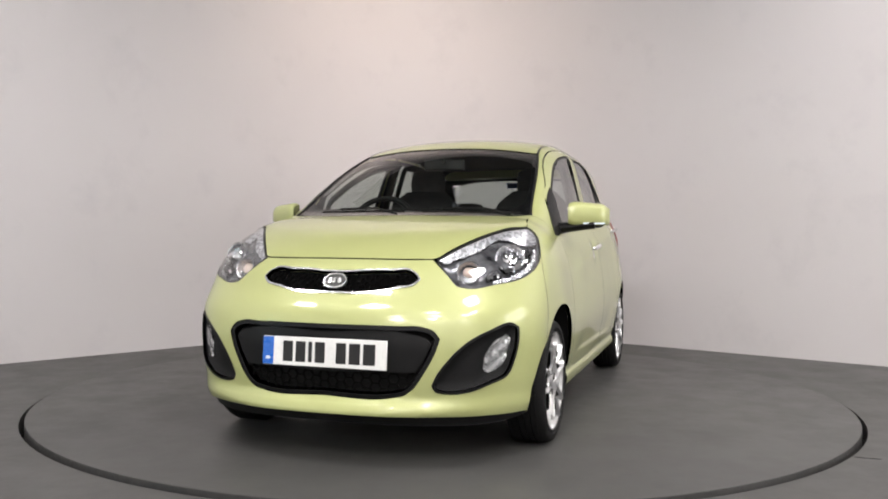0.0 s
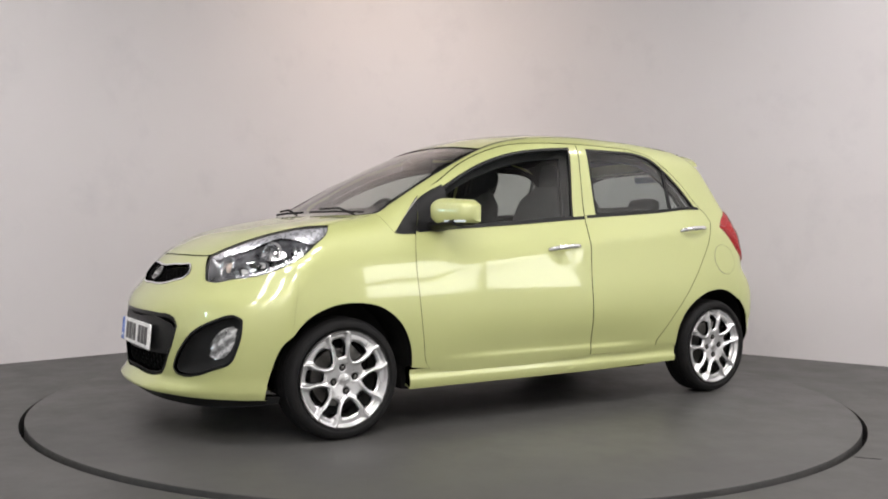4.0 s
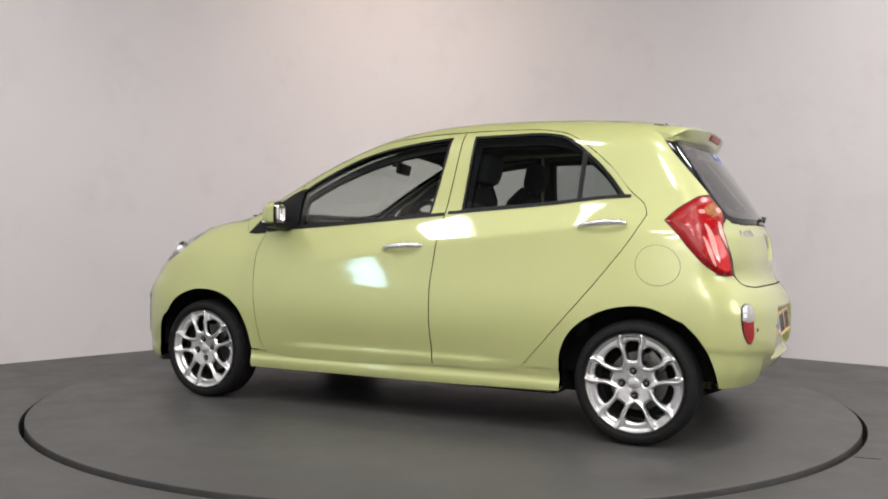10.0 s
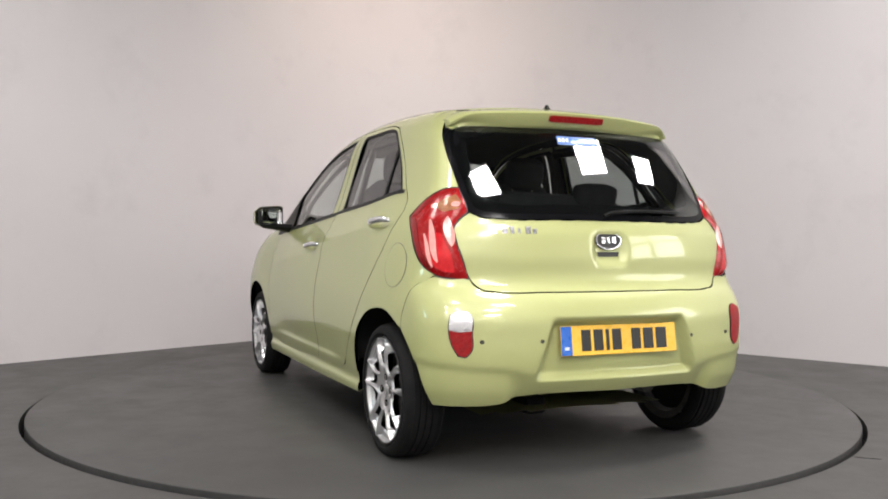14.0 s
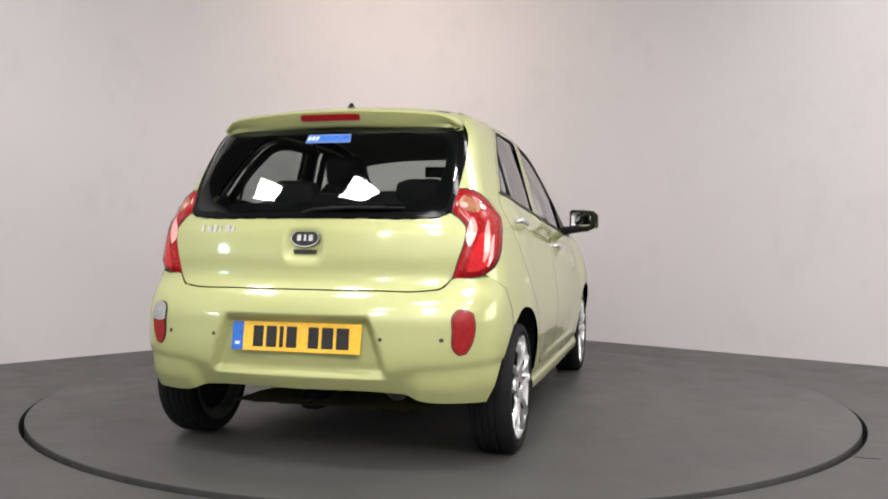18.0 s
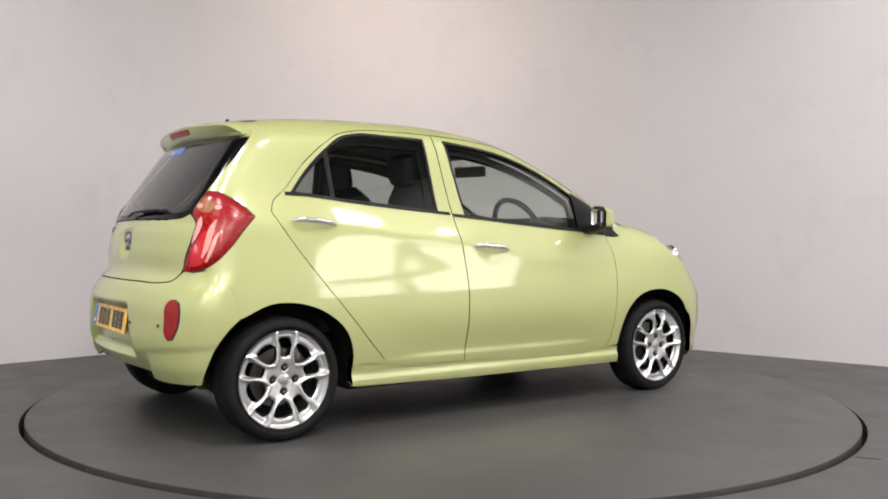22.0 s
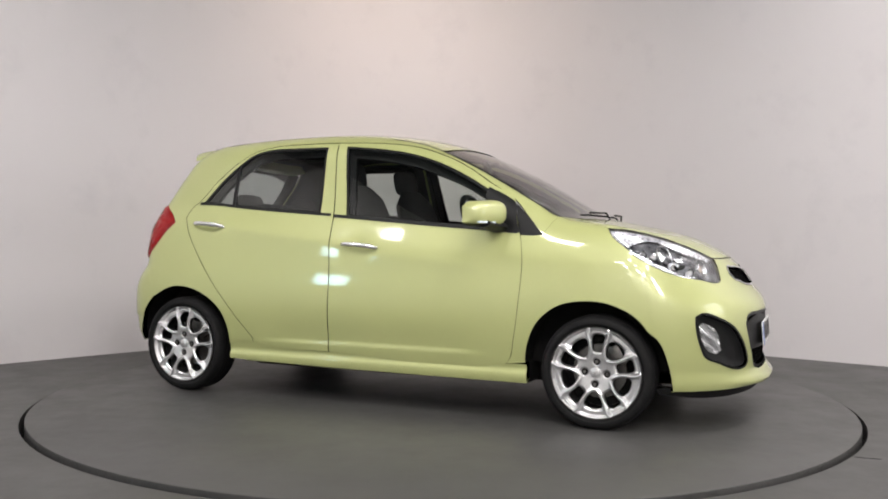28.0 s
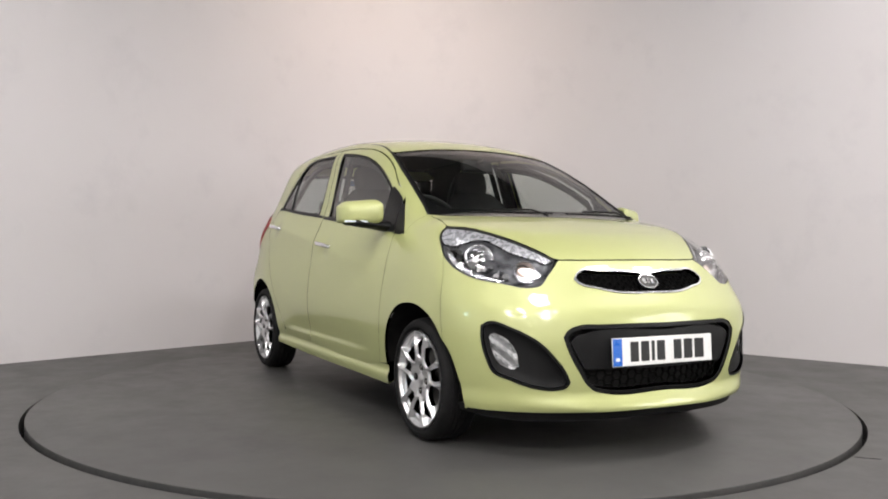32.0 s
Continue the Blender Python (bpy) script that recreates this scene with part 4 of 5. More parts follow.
for mirror in (False, True):
    lamp = sheet("reflector_lamp", REAR, [REFLECTOR], RED_DEEP, rear_bumper, "red rear fog lamp" if mirror else "reversing lamp over a red reflector", relief=lambda q: .004 + 0 * q[:, 0], thick=.010, mirror=mirror, step=.02)
    sheet("lamp_joint", REAR, [shrink(REFLECTOR, -.004), REFLECTOR], INK, lamp, "dark joint", lower=-.001, thick=.004, mirror=mirror)
    if not mirror:
        sheet("reversing_lamp", REAR, [smooth_loop([(.562, .552), (.564, .603), (.582, .618), (.607, .619), (.628, .606), (.630, .556), (.60, .548)])], SILVER, lamp, "clear reversing lamp", thick=.003, step=.012,
              relief=lambda q: .006 + .002 * np.sin(q[:, 0] * 300) * np.sin(q[:, 1] * 260))
SENSOR = surface("sensor_grey", (.03, .03, .02), (.05, .05, .03), .5)
for a in (.531, .334, -.330, -.527):
    sheet("parking_sensor", REAR, [round_outline(a, .512, .0075, .0075, 16, 2)], SENSOR, rear_bumper, "small round parking sensor", lower=-.0015 if abs(a) > .4 else -.001, thick=.004, step=.02)


# ---- spoiler over the rear window
def spoiler():
    xs = np.linspace(-.525, .525, 43)
    t = np.abs(xs) / .525
    fore = top3(np.stack([np.clip(xs, -.44, .44), 1.262 - .05 * t**2], 1))
    back_y, back_z = 1.402 - .085 * t**2.2, 1.400 - .022 * t**2
    verts, faces = [], []
    for i, x in enumerate(xs):
        drop = .030 * max(0, (t[i] - .82) / .18) ** 2
        e = np.array([x, back_y[i] - .02 * max(0, (t[i] - .9) / .1), back_z[i] - drop])
        f = np.array([x, fore[i][1] - .004, fore[i][2] + .003 - drop * 1.4])
        low = e + np.array([0, -.030, -.058 + .040 * t[i] ** 4])
        root = np.array([x, 1.345 - .05 * t[i] ** 2, 1.332 - .014 * t[i]])
        mid = (f + e) / 2 + np.array([0, 0, .004])
        verts += [f - [0, 0, .03], f, f + (mid - f) * .5, mid, mid + (e - mid) * .6, e - [0, .010, -.001], e + [0, 0, -.007], e + [0, -.004, -.016], low + [0, .006, .006], low, root, root - [0, .05, -.01]]
    n = 12
    for i in range(len(xs) - 1):
        faces += [(i * n + k, i * n + n + k, i * n + n + (k + 1) % n, i * n + (k + 1) % n) for k in range(n)]
    faces += [tuple(range(n)), tuple(range((len(xs) - 1) * n, len(xs) * n))]
    bm = bmesh.new()
    vs = [bm.verts.new(v) for v in verts]
    for f in faces:
        bm.faces.new([vs[k] for k in f])
    bmesh.ops.recalc_face_normals(bm, faces=bm.faces)
    ob = part("roof_spoiler", bm, PAINT, tailgate, "lime-yellow roof spoiler")
    ob.data.set_sharp_from_angle(angle=radians(38))
    bm = bmesh.new()
    top, low = [], []
    for x in np.linspace(-.128, .128, 15):
        u = abs(x) / .525
        y = 1.3985 - .085 * u**2.2
        h = 1.0 if abs(x) < .11 else .55
        top.append(bm.verts.new((x, y - .002, 1.3835 * 1 - .004 * (1 - h))))
        low.append(bm.verts.new((x, y - .013, 1.3585 + .006 * (1 - h))))
    fr = [[bm.verts.new(v.co + Vector((0, .006, 0))) for v in r] for r in (top, low)]
    for i in range(14):
        bm.faces.new((fr[0][i], fr[0][i + 1], fr[1][i + 1], fr[1][i]))
        bm.faces.new((top[i], top[i + 1], fr[0][i + 1], fr[0][i]))
        bm.faces.new((low[i], fr[1][i], fr[1][i + 1], low[i + 1]))
    for i in (0, 14):
        bm.faces.new((top[i], fr[0][i], fr[1][i], low[i]))
    bmesh.ops.recalc_face_normals(bm, faces=bm.faces)
    part("high_stop_lamp", bm, RED_DEEP, ob, "red high-level stop lamp")


spoiler()


def oval_badge(lift, cz, w, h, lower, parent, lean=0):
    """A black oval badge with a chrome rim and plain chrome strokes."""
    a = np.linspace(0, 2 * math.pi, 40, endpoint=False)
    line = np.stack([w * np.cos(a), cz + h * np.sin(a)], 1)
    badge = sheet("badge", lift, [line], INK, parent, "black oval badge with a chrome rim", lower=lower, thick=.008, step=.02)
    sheet("rim", lift, [line, shrink(line, .0042)], BRIGHT, badge, "chrome rim", lower=lower - .002, thick=.006)
    s = w / .068
    for x0, x1, tilt in ((-.038, -.018, 0), (-.006, .006, 0), (.018, .038, 0)):
        q = np.array([(x0 * s - tilt, cz - h * .34), (x1 * s - tilt, cz - h * .34), (x1 * s + tilt, cz + h * .34), (x0 * s + tilt, cz + h * .34)])
        sheet("stroke", lift, [q], BRIGHT, badge, lower=lower - .002, thick=.003, step=.02)


oval_badge(FRONT, .711, .055, .0285, -.006, upper_grille)
oval_badge(REAR, .882, .068, .036, .010, tailgate)
sheet("release_slot", REAR, [smooth_loop([(-.058, .838), (.058, .838), (.052, .821), (-.052, .821)])], INK, tailgate, "dark tailgate release slot", lower=.019, thick=.004, step=.03)
# chrome script on the tailgate, as plain strokes
for k in range(6):
    x = .512 - k * .030
    q = np.array([(x, .902), (x - (.008, .020, .014)[k % 3], .902), (x - (.006, .017, .012)[k % 3], .930 - .008 * (k % 2)), (x + .004, .928 - .008 * (k % 2))])
    ob = sheet("script_letter", REAR, [q], BRIGHT, tailgate, "small chrome lettering", lower=-.001, thick=.003, step=.02)


def number_plate(parent, y, z, lean, mat, front):
    """A pressed plate with a blue band and plain dark bars in place of its characters."""
    s = 1 if front else -1
    m = pose(0, y, z, lean, 0, 0 if front else 180)
    bm = block((.52, .006, .111), (0, 0, 0), .002, 1)
    bmesh.ops.transform(bm, matrix=m, verts=bm.verts)
    plate = part("number_plate", bm, mat, parent, "white front number plate" if front else "yellow rear number plate")
    bm = block((.046, .003, .107), (-.236, -.0032, 0), .001, 1)
    bmesh.ops.transform(bm, matrix=m, verts=bm.verts)
    part("blue_band", bm, PLATE_BLUE, plate)
    bm = block((.020, .003, .012), (-.236, -.0042, -.028), .001, 1)
    bmesh.ops.transform(bm, matrix=m, verts=bm.verts)
    part("pale_mark", bm, PALE, plate)
    x = -.172
    for k, w in enumerate((.042, .042, .016, .042, 0, .042, .046, .050)):
        if not w:
            x += .034
            continue
        bm = block((w, .003, .079), (x + w / 2, -.0032, 0), .002, 1)
        bmesh.ops.transform(bm, matrix=m, verts=bm.verts)
        part("plate_bar", bm, INK, plate)
        x += w + .012


p_front, p_rear = FRONT(np.array([(0, .442)]))[0][0], REAR(np.array([(0, .508)]))[0][0]
number_plate(front_bumper, p_front[1] + .010, .442, -4, PLATE_WHITE, True)
number_plate(rear_bumper, p_rear[1] - .030, .508, -8, PLATE_YELLOW, False)
# dark joint between roof and spoiler
joint = dense([(.455, 1.20), (.40, 1.226), (.30, 1.243), (.15, 1.254), (0, 1.257)], 6)
for s in (1, -1):
    p, nrm = TOP(np.array(joint))
    pts = (p + nrm * .0015) * [s, 1, 1]
    part("spoiler_joint", tube(pts, .0028, 6), INK, tailgate, "dark joint ahead of the spoiler")
# blue sticker at the top of the rear window
label = sheet("window_sticker", REAR, [np.array([(.170, 1.304), (-.165, 1.304), (-.165, 1.266), (.170, 1.266)])], STICKER, rear_window, "blue sticker with illegible pale print", lower=.0, thick=0, step=.05)
for x0, x1 in ((.160, .140), (.130, .108), (.098, .080), (.065, -.15)):
    sheet("print", REAR, [np.array([(x0, 1.294), (x1, 1.294), (x1, 1.278), (x0, 1.278)])], PALE if x1 > 0 else PLATE_BLUE, label, "pale print", lower=-.001, thick=0, step=.05)
# rear wiper
wp = REAR(np.array([(.02, .968), (-.03, .982), (-.20, .990), (-.36, .990)]))
pts = wp[0] + wp[1] * .014
part("rear_wiper", tube(pts, .006, 8), BLACK, tailgate, "black rear wiper arm")
wp = REAR(np.stack([np.linspace(-.10, -.44, 12), np.linspace(.994, .992, 12)], 1))
part("wiper_blade", tube(wp[0] + wp[1] * .008, .005, 6), BLACK, tailgate, "black wiper blade")
# front wipers at the foot of the windscreen
for x0, x1 in ((-.42, .02), (.10, .56)):
    q = np.stack([np.linspace(x0, x1, 14), -1.045 + .20 * np.linspace(x0, x1, 14) ** 2 + .0 * np.linspace(0, 1, 14)], 1)
    wp = TOP(q)
    arm = part("front_wiper", tube(wp[0] + wp[1] * .010, .005, 6), HOLLOW, car, "black windscreen wiper")
    part("wiper_arm", tube([wp[0][3] + wp[1][3] * .024, wp[0][9] + wp[1][9] * .026 + np.array([0, -.02, 0]), wp[0][12] + np.array([0, -.022, -.004])], .005, 6), HOLLOW, arm)
bm = lathe([(.026, 0), (.024, .008), (.012, .018), (.006, .03)], 20, "z", (0, 1.15, 1.438))
antenna = part("antenna", bm, BLACK, car, "short black roof antenna")
part("mast", tube([(0, 1.15, 1.45), (0, 1.158, 1.466)], .005, 8), BLACK, antenna)


# ---- door mirrors
def door_mirror(mirror):
    def put(bm):
        if mirror:
            bmesh.ops.scale(bm, vec=(-1, 1, 1), verts=bm.verts)
            bmesh.ops.reverse_faces(bm, faces=bm.faces)
        return bm

    def pod(scale, cut, cz, x0=.735, x1=.916):
        """A pod that narrows outwards, rounded ahead and flat behind."""
        bm = bmesh.new()
        rows = []
        n, k = 14, 22
        for i in range(n + 1):
            u = i / n
            x = x0 + (x1 - x0) * u
            cap = math.sqrt(max(0.0, 1 - (max(u - .70, 0) / .30) ** 3.2)) * math.sqrt(max(0.0, 1 - (max(.22 - u, 0) / .22) ** 2.6) * .35 + .65)
            hz, hy = .065 * scale * max(cap, .62) * (1 - .08 * u), .080 * scale * max(cap, .45) ** .6
            rows.append([bm.verts.new((x, -.660 + .085 * u - (hy * max(0, math.cos(a)) ** .75 if math.cos(a) > 0 else 0.0),
                                       cz - .010 * u + hz * (abs(math.sin(a)) ** .58) * (1 if math.sin(a) > 0 else -1))) for a in [2 * math.pi * j / k for j in range(k)]])
        for a, b in zip(rows, rows[1:]):
            for j in range(k):
                bm.faces.new((a[j], a[(j + 1) % k], b[(j + 1) % k], b[j]))
        bm.faces.new(rows[0][::-1])
        bm.faces.new(rows[-1])
        bmesh.ops.recalc_face_normals(bm, faces=bm.faces)
        return bm
    root = tagged(new("door_mirror"), "folding door mirror with lime-yellow cap")
    root.parent = car
    bm = pod(1.0, 0, 1.008)
    bmesh.ops.bisect_plane(bm, geom=list(bm.verts) + list(bm.edges) + list(bm.faces), plane_co=(0, 0, .954), plane_no=(0, 0, 1), clear_inner=True)
    bmesh.ops.bisect_plane(bm, geom=list(bm.verts) + list(bm.edges) + list(bm.faces), plane_co=(.735, -.661, 0), plane_no=(-.425, .905, 0), clear_outer=True)
    part("cap", put(bm), PAINT, root, "lime-yellow mirror cap")
    part("shell", put(pod(.93, 0, 1.006, .735, .900)), BLACK, root, "black mirror shell")
    bm = block((.146, .006, .094), (.823, -.6155, 1.004), .02, 3, (0, 0, 25.2))
    part("mirror_glass", put(bm), MIRROR, root, "mirror glass")
    bm = block((.110, .020, .010), (.850, -.672, .962), .004, 2, (0, 0, 24))
    part("side_repeater", put(bm), PALE, root, "slim clear side repeater")
    bm = bmesh.new()
    rows = []
    for u in np.linspace(0, 1, 9):
        c = Vector((.655 + .20 * u, -.675 + .025 * u, .935 + .022 * u))
        w, h = .058 - .016 * u, .020 + .012 * (1 - u) ** 2
        rows.append([bm.verts.new(c + Vector((0, w * math.cos(a), h * math.sin(a)))) for a in [2 * math.pi * j / 12 for j in range(12)]])
    for a, b in zip(rows, rows[1:]):
        for j in range(12):
            bm.faces.new((a[j], a[(j + 1) % 12], b[(j + 1) % 12], b[j]))
    bm.faces.new(rows[-1])
    bmesh.ops.recalc_face_normals(bm, faces=bm.faces)
    part("foot", put(bm), BLACK, root, "black mirror foot")


pair(door_mirror)


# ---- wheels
# Steel coloured dark for the shade inside the rims; the exhaust uses it too.
SHADED_STEEL = surface("shaded_steel", (.03, .03, .03), (.06, .058, .055), .6, .4, scale=20)
TYRE_R, RIM_R = .265, .212
DECK = .012


def rim_lift(q):
    r = np.linalg.norm(q, axis=1)
    face = .792 + np.interp(r, [0, .03, .07, .15, .185, .21], [-.018, -.018, -.012, -.002, -.003, -.006])
    n = np.tile([1.0, 0, 0], (len(q), 1))
    return np.stack([face, q[:, 0], q[:, 1]], 1), n


def polar(points, turn=0):
    return [(r * math.sin(radians(a + turn)), r * math.cos(radians(a + turn))) for r, a in points]


def edge_distance(q, loop):
    """Distance from flat points to a closed outline."""
    a, run = loop[None], (np.roll(loop, -1, 0) - loop)[None]
    t = np.clip(((q[:, None] - a) * run).sum(2) / ((run**2).sum(2) + 1e-12), 0, 1)
    return np.min(np.linalg.norm(q[:, None] - a - run * t[:, :, None], axis=2), axis=1)


def build_wheel():
    wheel = new("wheel")
    prof = [(RIM_R - .004, .765), (RIM_R, .779), (RIM_R + .006, .787), (RIM_R + .010, .788), (.226, .793), (.238, .794), (.250, .788), (.259, .775), (.263, .757)]
    for k in range(4):
        x = .749 - k * .026
        prof += [(TYRE_R, x + .008), (TYRE_R, x - .012), (TYRE_R - .007, x - .013), (TYRE_R - .007, x - .017)]
    prof += [(TYRE_R, .642), (.258, .632), (.238, .626), (RIM_R, .634)]
    part("tyre", lathe(prof, 72), RUBBER, wheel, "low-profile black tyre")
    loops = [np.array(polar([(RIM_R - .001, a) for a in np.arange(0, 360, 4)]))]
    ribs = []
    half_big = [(.089, 5), (.096, 10), (.108, 14), (.122, 16.2), (.140, 17.2), (.154, 16.6), (.163, 13), (.167, 6.5)]
    half_small = [(.098, 7.5), (.103, 10.5), (.125, 10.6), (.150, 10.6), (.168, 10), (.175, 7)]
    half_rib = [(.070, 2), (.082, 9), (.095, 15), (.110, 19), (.128, 21), (.148, 21.4), (.166, 20.6), (.184, 21.0), (.204, 23.5)]
    for k in range(5):
        for half, tip, foot, mid in ((half_big, .087, .168, 0), (half_small, .0965, .1765, 36)):
            ring = [(tip, mid)] + [(r, mid - a) for r, a in half] + [(foot, mid)] + [(r, mid + a) for r, a in half[::-1]]
            loops.append(smooth_loop(polar(ring, 72 * k), .004))
        for side in (-1, 1):
            ribs.append(np.array(polar([(r, side * a) for r, a in half_rib], 72 * k)))
    hubs = [polar([(.052, 36 + 90 * k)])[0] for k in range(4)]

    def run_distance(q, line):
        a, run = line[None, :-1], np.diff(line, axis=0)[None]
        t = np.clip(((q[:, None] - a) * run).sum(2) / (run**2).sum(2), 0, 1)
        return np.min(np.linalg.norm(q[:, None] - a - run * t[:, :, None], axis=2), axis=1)

    def rim_relief(q):
        """Raised ribs along the spokes, a dished band inside the lip, rounded edges and sunk nut seats."""
        r = np.linalg.norm(q, axis=1)
        d = np.min(np.stack([edge_distance(q, l) for l in loops[1:]]), axis=0)
        rib = np.min(np.stack([run_distance(q, l) for l in ribs]), axis=0)
        ridge = np.exp(-(rib / .0085) ** 2) * smooth01((r - .06) / .03)
        dish = smooth01((r - .150) / .020) * smooth01((.204 - r) / .010)
        out = .007 * ridge - .016 * dish * (1 - ridge) - .009 * (1 - smooth01(d / .008)) * (1 - .6 * ridge)
        for h in hubs:
            out = out - .008 * smooth01(1.7 - np.linalg.norm(q - h, axis=1) / .013)
        return out
    rim = sheet("rim", rim_lift, loops, ALLOY, wheel, "silver alloy rim with five split spokes", step=.0034, thick=.022, relief=rim_relief)
    part("rim_barrel", lathe([(RIM_R, .790), (RIM_R - .005, .790), (RIM_R - .010, .770), (.182, .700), (.180, .63), (RIM_R, .625)], 64), SHADED_STEEL, rim, "inside of the rim, coloured dark for its shade")
    part("brake_disc", lathe([(.03, .700), (.125, .700), (.128, .690), (.125, .680), (.03, .680)], 48), STEEL, wheel, "steel brake disc")
    part("dust_plate", lathe([(.001, .668), (.168, .668), (.168, .664)], 40), HOLLOW, wheel, "dark brake back plate")
    part("caliper", block((.045, .055, .10), (.705, .115, .02), .012), STEEL, wheel, "grey brake caliper")
    for h in hubs:
        part("wheel_nut", lathe([(.0001, .779), (.006, .7785), (.008, .774), (.008, .755)], 12, "x", (0, h[0], h[1])), STEEL, wheel, "wheel nut")
        # A dark ring puts the shade of the sunk nut seat into colour.
        part("nut_shade", lathe([(.0082, .7765), (.0130, .7775), (.0145, .774), (.0145, .760)], 16, "x", (0, h[0], h[1])), HOLLOW, wheel, "dark ring for the shade round the nut")
    part("centre_cap", lathe([(.0001, .7775), (.020, .777), (.024, .775), (.0245, .765)], 28), ALLOY, wheel, "plain centre cap")
    return wheel


first = build_wheel()
first.parent = car
for k, (x, y, turn) in enumerate(((1, -1.168, 46), (1, 1.192, 39.5), (-1, -1.174, -32), (-1, 1.190, -34.5))):
    m = pose(-.027 * x, y, .274 if y < 0 else .2785, turn if x > 0 else -turn, 0, 0 if x > 0 else 180)
    if k == 0:
        first.matrix_basis = m
        tagged(first, "silver alloy wheel with black tyre")
    else:
        copy_thing(first, m)


# ---- underside, wheel housings
def inner_shell():
    """The dark structure behind the outer panels, below the window line."""
    rows_a, n = [], 120
    ph = np.linspace(0, 2 * math.pi, n, endpoint=False)
    o, w = [], []
    for i in range(1, 24):
        a = math.pi / 2 * i / 24
        o.append(np.tile([0, -1.3, .55], (n, 1)))
        w.append(np.stack([math.sin(a) * np.sin(ph), np.full(n, -math.cos(a)), math.sin(a) * np.cos(ph)], 1))
    for y in np.linspace(-1.3, 1.1, 90):
        o.append(np.tile([0, y, .58], (n, 1)))
        w.append(np.stack([np.sin(ph), 0 * ph, np.cos(ph)], 1))
    for i in range(23, 0, -1):
        a = math.pi / 2 * i / 24
        o.append(np.tile([0, 1.1, .6], (n, 1)))
        w.append(np.stack([math.sin(a) * np.sin(ph), np.full(n, math.cos(a)), math.sin(a) * np.cos(ph)], 1))
    p = cast(np.concatenate(o), np.concatenate(w))
    p = p - slope(p) * .024
    rows = len(p) // n
    f = []
    for i in range(rows - 1):
        for j in range(n):
            q = (i * n + j, i * n + n + j, i * n + n + (j + 1) % n, i * n + (j + 1) % n)
            c = p[list(q)].mean(0)
            arch = any(math.hypot(c[1] - y, c[2] - .27) < .395 and abs(c[0]) > .42 for y in (-1.185, 1.19))
            front = c[1] < -1.60 and .24 < c[2] < .62
            plate = c[1] > 1.55 and .34 < c[2] < .62 and abs(c[0]) < .42
            low_lip = c[1] > 1.4 and c[2] < .40
            lamp = (c[1] < -1.12 and .66 < c[2] < .96 and abs(c[0]) > .33)
            hand = abs(c[0]) > .6 and .78 < c[2] < 1
            if c[2] > (.955 if c[1] > -1.10 else 1.2) or arch or front or lamp or plate or low_lip or hand:
                continue
            f.append(q)
    mesh_part("inner_structure", p, f, PAINT, car, "painted steel structure behind the panels")


inner_shell()
bm = block((1.22, 1.62, .12), (0, 0, .232), .03)
block((.86, 2.3, .12), (0, -.2, .225), .03, bm=bm)
block((.8, .5, .12), (0, -1.5, .30), .03, bm=bm)
block((.84, .62, .40), (0, -1.26, .46), .03, bm=bm)
block((.9, .45, .14), (0, 1.30, .42), .05, bm=bm)
block((.10, 2.4, .08), (.12, .1, .19), .03, bm=bm)
part("underbody", bm, HOLLOW, car, "dark underside with exhaust")
for y in (-1.17, 1.19):
    for s in (1, -1):
        bm = bmesh.new()
        rows = []
        for x in (.735, .60, .46, .44):
            r = .371 if x > .45 else .02
            ring = [(y + r * math.cos(a), .255 + r * math.sin(a)) for a in np.linspace(.02 * math.pi, .98 * math.pi, 33)]
            deep = np.minimum(np.abs(side3([(u, max(v, .26)) for u, v in ring])[:, 0]) - .018, x + .06)
            rows.append([bm.verts.new((s * d, u, v)) for d, (u, v) in zip(deep, ring)])
        for a, b in zip(rows, rows[1:]):
            for i in range(32):
                bm.faces.new((a[i], a[i + 1], b[i + 1], b[i]))
        bmesh.ops.recalc_face_normals(bm, faces=bm.faces)
        part("wheel_housing", bm, HOLLOW, car, "black wheel arch liner")
    part("axle", tube([(-.68, y, .27), (.68, y, .27)], .035, 10), HOLLOW, car)
part("exhaust", tube([(-.30, 1.05, .27), (-.30, 1.35, .29), (-.32, 1.46, .29)], .045, 14), SHADED_STEEL, car, "steel exhaust silencer")


# ---- cabin
def rounded(verts_rows, bm=None):
    bm = bm or bmesh.new()
    rows = [[bm.verts.new(v) for v in r] for r in verts_rows]
    k = len(rows[0])
    for a, b in zip(rows, rows[1:]):
        for j in range(k):
            bm.faces.new((a[j], a[(j + 1) % k], b[(j + 1) % k], b[j]))
    bm.faces.new(rows[0][::-1])
    bm.faces.new(rows[-1])
    bmesh.ops.recalc_face_normals(bm, faces=bm.faces)
    return bm


def pad(at, size, lean, bulge=.5, n=8):
    """A cushion: a rounded upright slab that leans back by some degrees."""
    rows = []
    w, d, h = size
    for i in range(n + 1):
        u = -1 + 2 * i / n
        c = max(1 - abs(u) ** 3.2, .0) ** .42
        rows.append([(w / 2 * (.55 + .45 * c) * np.sign(math.cos(a)) * abs(math.cos(a)) ** bulge, d / 2 * (.25 + .75 * c) * np.sign(math.sin(a)) * abs(math.sin(a)) ** .8, u * h / 2) for a in [2 * math.pi * j / 20 for j in range(20)]])
    bm = rounded(rows)
    bmesh.ops.transform(bm, matrix=pose(*at, -lean, 0, 0), verts=bm.verts)
    return bm


